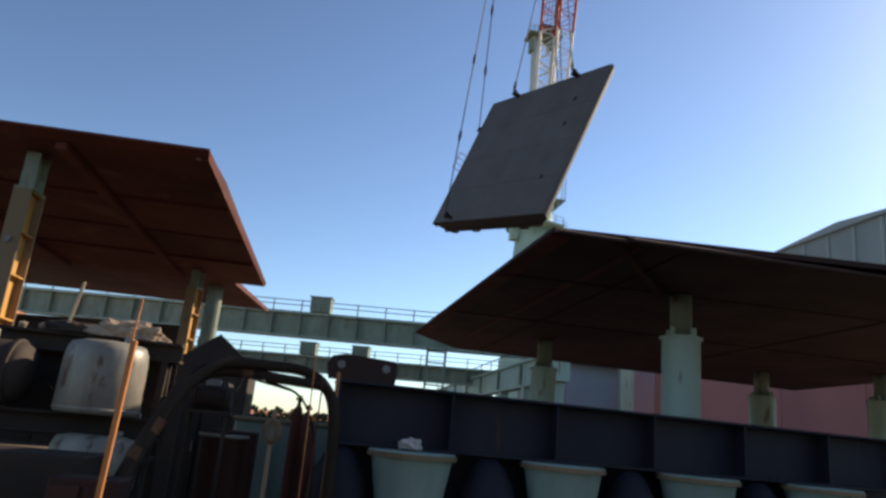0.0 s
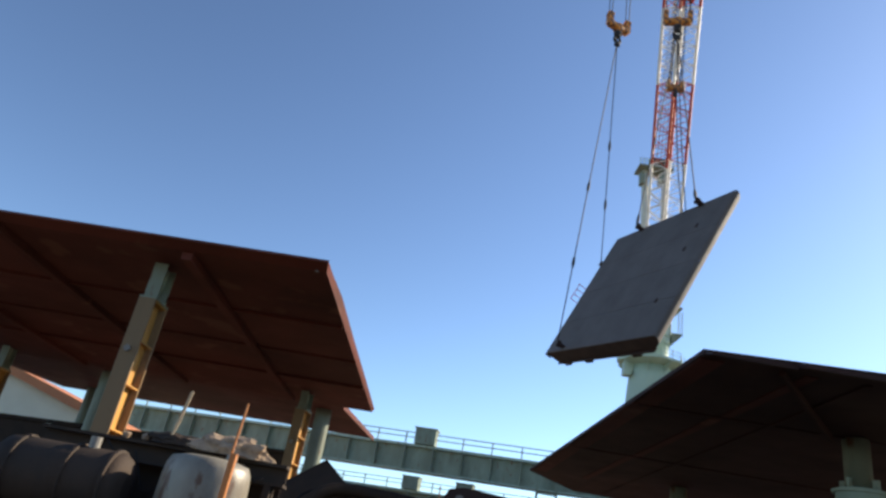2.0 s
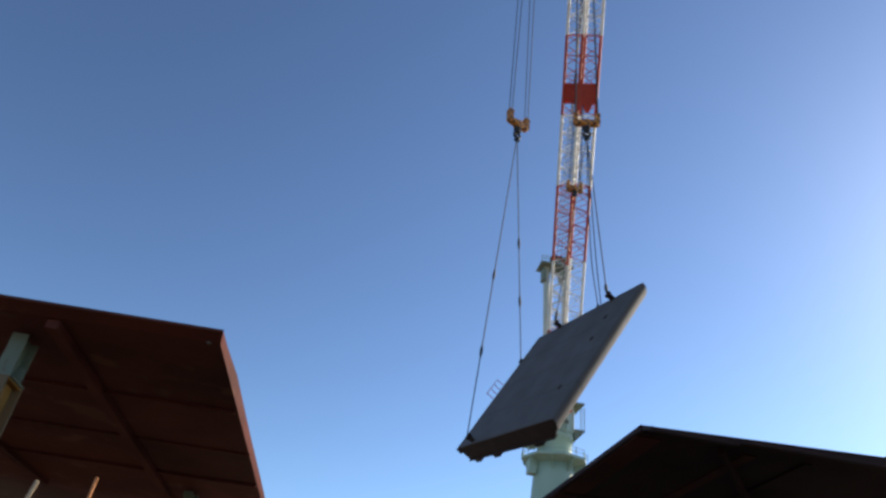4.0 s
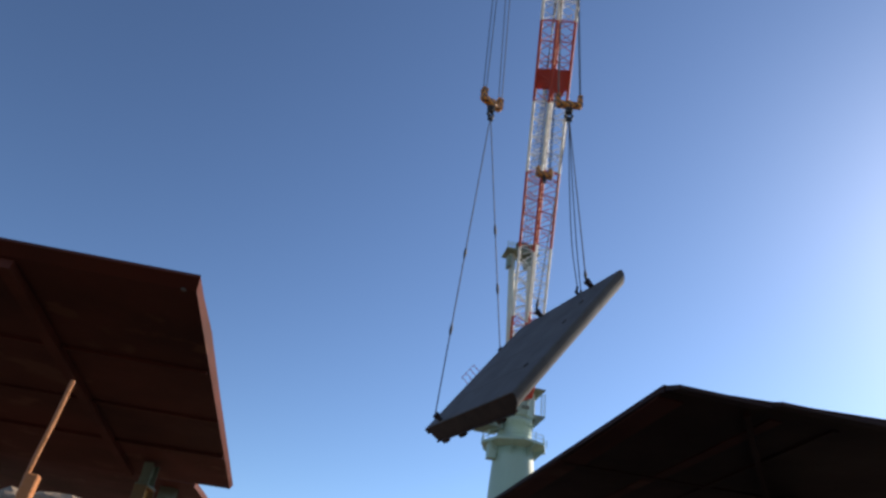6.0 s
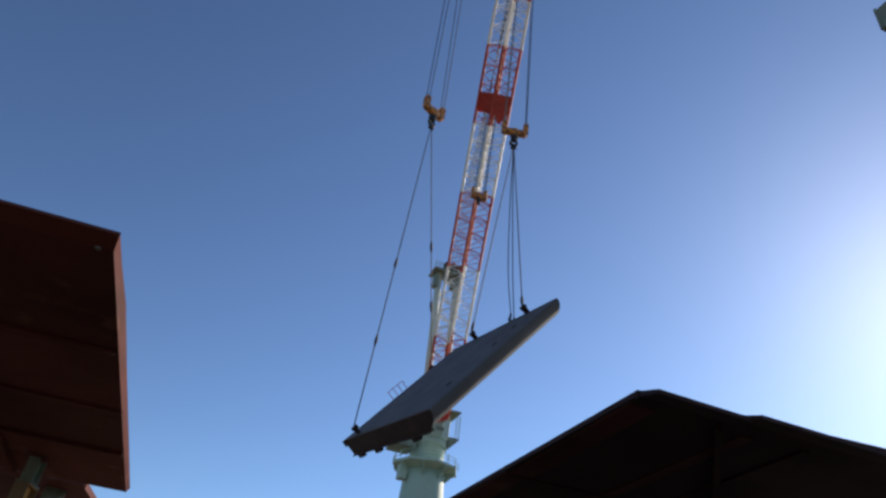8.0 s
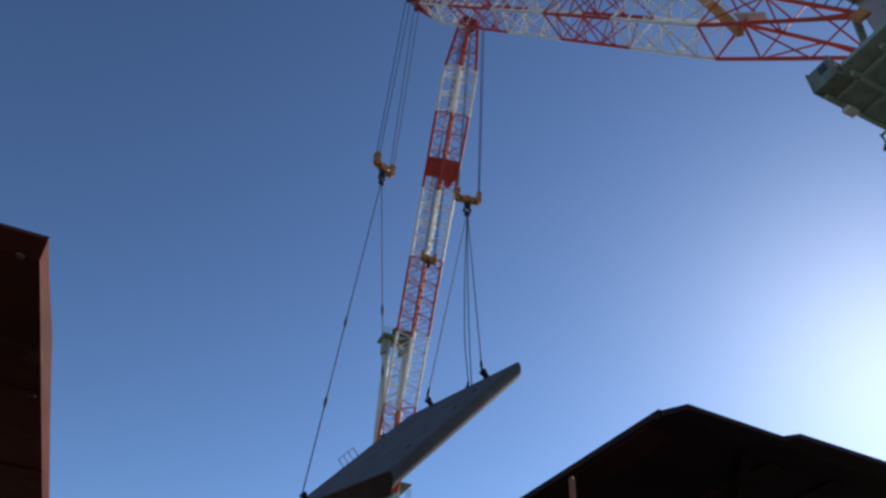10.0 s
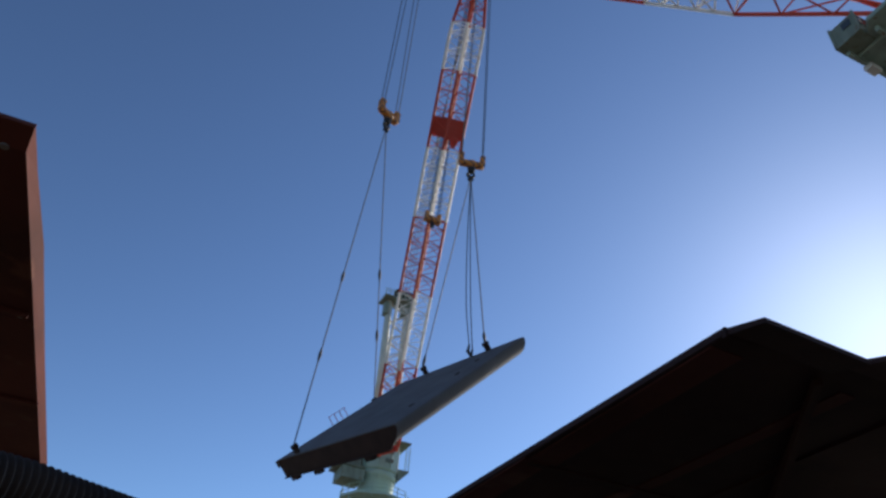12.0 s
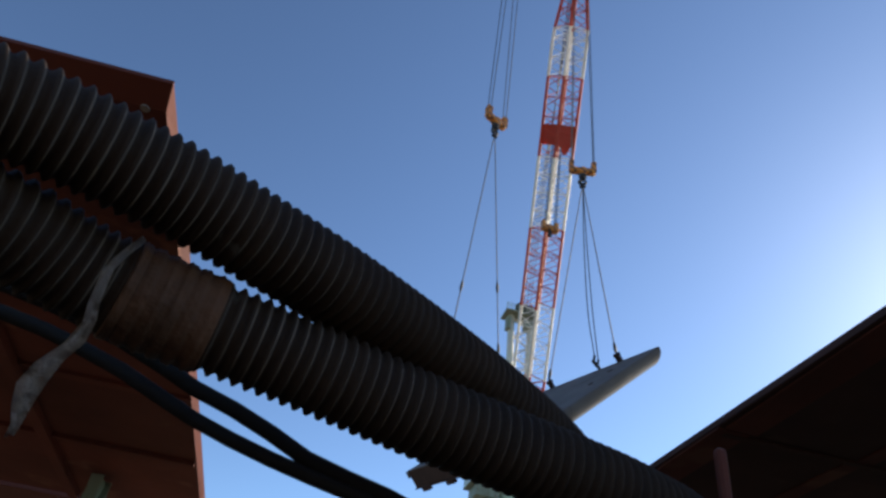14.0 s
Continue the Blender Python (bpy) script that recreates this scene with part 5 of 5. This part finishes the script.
# dark cabinets and machines beyond the hose arch
def cabinet(x, y, w, d, h, mat, label):
    t = thing("machine_cabinet", label, "cabinet", "dark cabinets", Matrix.Translation((x, y, 0)))
    bm = bmesh.new()
    box(bm, (0, 0, h / 2), (w, d, h))
    part("body", bm, mat, t, bevel=0.015)
    for s in (-1, 1):
        bm = bmesh.new()
        box(bm, (s * w / 4, -d / 2 - 0.012, h * 0.52), (w / 2 - 0.03, 0.024, h * 0.86))
        dr = part("door", bm, mat, t, bevel=0.004)
        bm = bmesh.new()
        box(bm, (s * 0.06, -d / 2 - 0.04, h * 0.55), (0.02, 0.03, 0.14))
        part("handle", bm, M_GALV, dr)
    return t


cabinet(-1.5, 10.6, 0.6, 0.6, 1.98, M_BLACK, "sooty dark steel cabinet with two doors")
cabinet(-0.95, 9.9, 0.55, 0.5, 1.35, M_PRIMER_DARK, "rusty brown steel cabinet")
cabinet(-2.72, 6.6, 1.9, 0.6, 1.12, M_BLACK, "low sooty black steel cabinet")
cabinet(-1.6, 6.0, 0.5, 0.4, 1.0, M_PRIMER_DARK, "rusty brown low machine cabinet")
bm = bmesh.new()
vs = [bm.verts.new(p) for p in ((-2.7, 13.2, 2.3), (-1.2, 13.0, 2.45), (-1.2, 14.6, 2.45), (-2.7, 14.6, 2.3), (-1.86, 13.4, 2.97), (-1.86, 14.4, 2.97),
                                (-2.7, 13.2, 0), (-1.2, 13.0, 0), (-1.2, 14.6, 0), (-2.7, 14.6, 0))]
for f in ((0, 1, 4), (1, 2, 5, 4), (2, 3, 5), (3, 0, 4, 5), (0, 6, 7, 1), (1, 7, 8, 2), (2, 8, 9, 3), (3, 9, 6, 0), (9, 8, 7, 6)):
    bm.faces.new([vs[i] for i in f])
solo("tarpaulin_shelter", bm, M_BLACK, "peaked black tarpaulin shelter over stored gear", "shelter")
# low skip standing behind the bottles
skip = thing("steel_skip", "grey-green steel skip with a rolled rim, in the shade", "skip", at=Matrix.Translation((-0.35, 12.4, 0)))
bm = bmesh.new()
slab(bm, [(-0.85, -0.55), (0.85, -0.55), (0.85, 0.55), (-0.85, 0.55)], 0.0, 1.5)
part("body", bm, M_GREEN_DARK, skip, bevel=0.03)
for x in (-0.7, -0.25, 0.25, 0.7):
    bm = bmesh.new()
    box(bm, (x, -0.58, 0.7), (0.07, 0.06, 1.2))
    part("rib", bm, M_GREEN_DARK, skip)
for y in (-0.57, 0.57):
    bm = bmesh.new()
    tube(bm, (-0.88, y, 1.51), (0.88, y, 1.51), 0.04, 8)
    part("rim", bm, M_COLUMN, skip)
# slim stands and bottles past the arch
for x, y, h in ((-0.18, 9.4, 1.85), (-0.05, 9.9, 1.75), (-0.32, 12.0, 1.7), (0.02, 8.9, 1.6)):
    t = thing("gas_bottle", "slim rusty gas bottle with valve", "gas bottle", "gas bottles", Matrix.Translation((x, y, 0)))
    bm = bmesh.new()
    lathe(bm, [(0.07, 0), (0.075, 0.02), (0.075, h - 0.25), (0.05, h - 0.14), (0.025, h - 0.1), (0.025, h - 0.02)], 18)
    part("bottle", bm, M_PRIMER, t, smooth=True)
    bm = bmesh.new()
    tube(bm, (-0.05, 0, h - 0.02), (0.05, 0, h - 0.02), 0.018, 8)
    tube(bm, (0, 0, h - 0.03), (0, 0, h + 0.03), 0.03, 10)
    part("valve", bm, M_OCHRE, t)
# low heap of scrap plates on the ground ahead
for i in range(12):
    random.seed(90 + i)
    bm = bmesh.new()
    box(bm, (0, 0, 0.01), (random.uniform(.5, 1.2), random.uniform(.3, .8), 0.02))
    solo("scrap_plate", bm, M_PRIMER, "rusty scrap steel plate in a low stack", "plate", "scrap plates", at=pose(-0.6 + random.uniform(-.2, .2), 15.5 + random.uniform(-.4, .4), 0.021 * i, 0, 0, random.uniform(0, 180)))
# closed yard behind the camera
building("yard_store", "long grey-green clad store behind the passage", -40, 30, -40, -28, 9.0, M_ROOF, M_ROOF, 10, 1, 1.5)

# dark hull section standing behind the raised block
dark = thing("ship_hull_section", "sooty dark brown hull section standing behind the columns", "hull block")
for i in range(5):
    bm = bmesh.new()
    slab(bm, [(-15.5 + i * 2.1, 26 + 0.1 * i), (-13.44 + i * 2.1, 26.1 + 0.1 * i), (-13.44 + i * 2.1, 27.4), (-15.5 + i * 2.1, 27.4)], 0.0, 3.95 + 0.11 * i)
    part("shell_plate", bm, M_BLACK, dark)
bm = bmesh.new()
bar(bm, (-15.5, 25.95, 3.92), (-5.0, 26.4, 4.42), 0.1, 0.12)
part("edge_flange", bm, M_BLACK, dark)

# bin, coil and small gear below the hose arch
bin_ = thing("waste_bin", "rusty brown round waste bin with a rim", "bin", at=Matrix.Translation((-0.95, 8.5, 0)))
bm = bmesh.new()
lathe(bm, [(0.2, 0), (0.23, 0.05), (0.25, 1.28), (0.27, 1.3), (0.27, 1.34), (0.24, 1.34)], 28)
part("body", bm, M_PRIMER_DARK, bin_, smooth=True)
bm = bmesh.new()
lathe(bm, [(0.275, 1.30), (0.285, 1.32), (0.275, 1.34)], 28)
part("rim", bm, M_GALV, bin_)
coil = thing("cable_coil", "coil of drab brown cable hung on a post", "cable coil", at=Matrix.Translation((-0.42, 8.3, 1.42)))
for k in range(5):
    bm = bmesh.new()
    ring = [((0.07 + 0.008 * k) * math.cos(a * math.pi / 12), -0.02 + 0.012 * k + 0.01 * math.sin(a), (0.11 + 0.008 * k) * math.sin(a * math.pi / 12)) for a in range(25)]
    sweep(bm, ring, [0.009] * 25, 8)
    part("loop", bm, M_COLUMN, coil, smooth=True)
post_thing("timber_post", "grey timber post carrying a cable coil", -0.42, 8.36, 1.66, 0.05, M_PALE_WOOD)
motor = thing("pump_motor", "sooty black pump motor with cooling fins on a stand", "motor", at=Matrix.Translation((-1.12, 8.2, 0)))
bm = bmesh.new()
tube(bm, (-0.2, 0, 1.72), (0.22, 0, 1.72), 0.13, 20)
part("casing", bm, M_BLACK, motor, smooth=True)
for k in range(9):
    bm = bmesh.new()
    tube(bm, (-0.17 + k * 0.04, 0, 1.72), (-0.158 + k * 0.04, 0, 1.72), 0.15, 20)
    part("fin", bm, M_BLACK, motor)
bm = bmesh.new()
box(bm, (0, -0.02, 1.88), (0.16, 0.12, 0.08))
part("terminal_box", bm, M_GALV, motor, bevel=0.01)
bm = bmesh.new()
box(bm, (0, 0, 1.56), (0.5, 0.3, 0.04))
for sx in (-0.2, 0.2):
    for sy in (-0.12, 0.12):
        box(bm, (sx, sy, 0.77), (0.04, 0.04, 1.54))
part("stand", bm, M_BLACK, motor)

# loose wires and scrap on the lower trestle
for i, (xa, xb, za, zb, sag) in enumerate(((-3.3, -1.7, 2.2, 2.1, 0.35), (-3.0, -1.9, 2.15, 2.2, 0.55), (-2.6, -1.6, 2.2, 1.6, 0.2), (-3.5, -2.4, 2.1, 2.2, 0.45))):
    pts, _ = curve_points([(xa, 8.0, za), (xa * 0.7 + xb * 0.3, 7.94, (za + zb) / 2 - sag), (xa * 0.35 + xb * 0.65, 7.96, (za + zb) / 2 - sag * 0.9), (xb, 8.0, zb)], 24)
    bm = bmesh.new()
    sweep(bm, pts, [0.009] * 24, 6)
    solo("loose_wire", bm, M_CABLE, "thin black wire slung along the trestle beam", "wire", "loose wires", smooth=True)
for i in range(10):
    random.seed(300 + i)
    bm = bmesh.new()
    w, d, h = random.uniform(0.05, 0.16), random.uniform(0.04, 0.08), random.uniform(0.03, 0.12)
    box(bm, (0, 0, h / 2), (w, d, h))
    if i % 2:
        tube(bm, (0, 0, h - 0.005), (0, 0, h + 0.05), d * 0.3, 8)
    solo("scrap_fitting", bm, (M_DRUM, M_GALV, M_COLUMN)[i % 3], "small dusty steel fitting lying on the trestle", "fitting", "scrap fittings", bevel=0.004,
         at=pose(-3.6 + i * 0.115 + 0.85 * (i > 4), 7.56 + random.uniform(-.03, .03), 1.436, 0, 0, random.uniform(-30, 30)))
# the lifted block: seconds, place of its lower far corner, turns in degrees
BLOCK_ROWS = [
    (0.0, 7.76, 54.48, 18.38, 72.4, 9.7, -68.5),
    (1.5, 7.85, 54.21, 18.37, 68.1, 8.4, -71.3),
    (3.0, 8.10, 53.71, 18.36, 63.8, 7.9, -75.6),
    (6.0, 8.58, 53.29, 18.54, 55.2, 6.7, -81.3),
    (7.5, 8.77, 52.99, 18.58, 52.8, 8.2, -83.7),
    (10.0, 8.84, 53.08, 19.19, 50.2, 7.8, -81.8),
    (12.0, 7.63, 52.93, 19.01, 46.4, 7.1, -76.5),
    (13.0, 7.55, 53.14, 19.81, 43.0, 6.2, -75.5),
    (14.0, 7.15, 52.93, 19.38, 44.2, 6.8, -73.5),
]
# seconds, place of the first hook, place of the second hook
HOOK_ROWS = [
    (0.0, 10.02, 47.54, 44.82, 14.79, 47.04, 46.41),
    (1.5, 10.46, 47.11, 44.82, 15.16, 46.90, 46.41),
    (3.0, 9.78, 46.70, 45.02, 15.79, 46.37, 46.41),
    (6.0, 9.71, 46.22, 44.93, 16.86, 45.62, 46.70),
    (7.5, 9.55, 45.95, 45.37, 17.13, 45.31, 46.22),
    (10.0, 9.47, 46.10, 46.36, 17.82, 45.71, 46.07),
    (12.0, 9.27, 45.98, 47.52, 17.99, 46.59, 46.21),
    (13.0, 9.02, 46.09, 47.89, 17.99, 47.01, 46.41),
    (14.0, 9.03, 45.99, 48.09, 17.83, 47.26, 46.26),
]
LUGS = [(0.178 * BW, 0.3, LUG), (-0.34, 0.78 * BH, -0.02), (0.26 * BW, BH - 0.15, LUG), (0.765 * BW, BH - 0.15, LUG)]
HOOK_OF = [0, 0, 1, 1]


def at_time(rows, t):
    ts = [r[0] for r in rows]
    return [float(np.interp(t, ts, [r[k] for r in rows])) for k in range(1, len(rows[0]))]


def soft_time(rows, t):
    """Mean over about a second, so that no key shows a kink."""
    vals = [at_time(rows, min(max(t + d, 0), 14)) for d in (-0.5, -0.25, 0, 0.25, 0.5)]
    return [sum(v) / 5 for v in zip(*vals)]


TIMES = [0.5 * i for i in range(29)]


def sling_pose(k, t):
    b = pose(*soft_time(BLOCK_ROWS, t))
    h = soft_time(HOOK_ROWS, t)
    hk = Vector(h[:3]) if HOOK_OF[k] == 0 else Vector(h[3:])
    p = b @ Vector(LUGS[k])
    d = hk - p
    return p, d


slings = []
for k in range(4):
    length = sum(sling_pose(k, t)[1].length for t in TIMES) / len(TIMES)
    slings.append(sling(length, (length * 0.48, length * 0.24) if k < 2 else (0.5,)))
# slack pair that hangs free from the second hook
slack = thing("wire_sling", "slack dark wire rope sling pair hanging free with open shackles", "sling", "lifting slings")
for s in (-0.14, 0.14):
    pts, _ = curve_points([(0, 0, 0), (0.1 + s * 0.9, -0.2, -7), (0.3 + s * 1.4, -0.5, -14), (0.55 + s, -0.9, -18.4 - s)], 20)
    bm = bmesh.new()
    sweep(bm, pts, [0.043] * 20, 5)
    part("rope", bm, M_STEEL, slack)
    bm = bmesh.new()
    sweep(bm, [(0.55 + s, -0.9, -18.3 - s), (0.45 + s, -0.9, -18.8 - s), (0.7 + s, -0.9, -19.1 - s)], [0.1, 0.15, 0.12], 8)
    part("shackle", bm, M_STEEL, slack)


def motions():
    walk(block, [(t, pose(*soft_time(BLOCK_ROWS, t))) for t in TIMES])
    walk(hook_l, [(t, pose(*soft_time(HOOK_ROWS, t)[:3], 0, 0, 26)) for t in TIMES])
    walk(hook_r, [(t, pose(*soft_time(HOOK_ROWS, t)[3:], 0, 0, -12)) for t in TIMES])
    walk(slack, [(t, pose(*soft_time(HOOK_ROWS, t)[3:], 0, 0, 0)) for t in TIMES])
    for k in range(4):
        rows, tops = [], []
        for t in TIMES:
            p, d = sling_pose(k, t)
            tops.append((t, Matrix.Translation((0, 0, d.length))))
            rows.append((t, Matrix.Translation(p) @ d.to_track_quat("Z", "Y").to_matrix().to_4x4()))
        walk(slings[k][0], rows)
        walk(slings[k][1], tops)


motions()
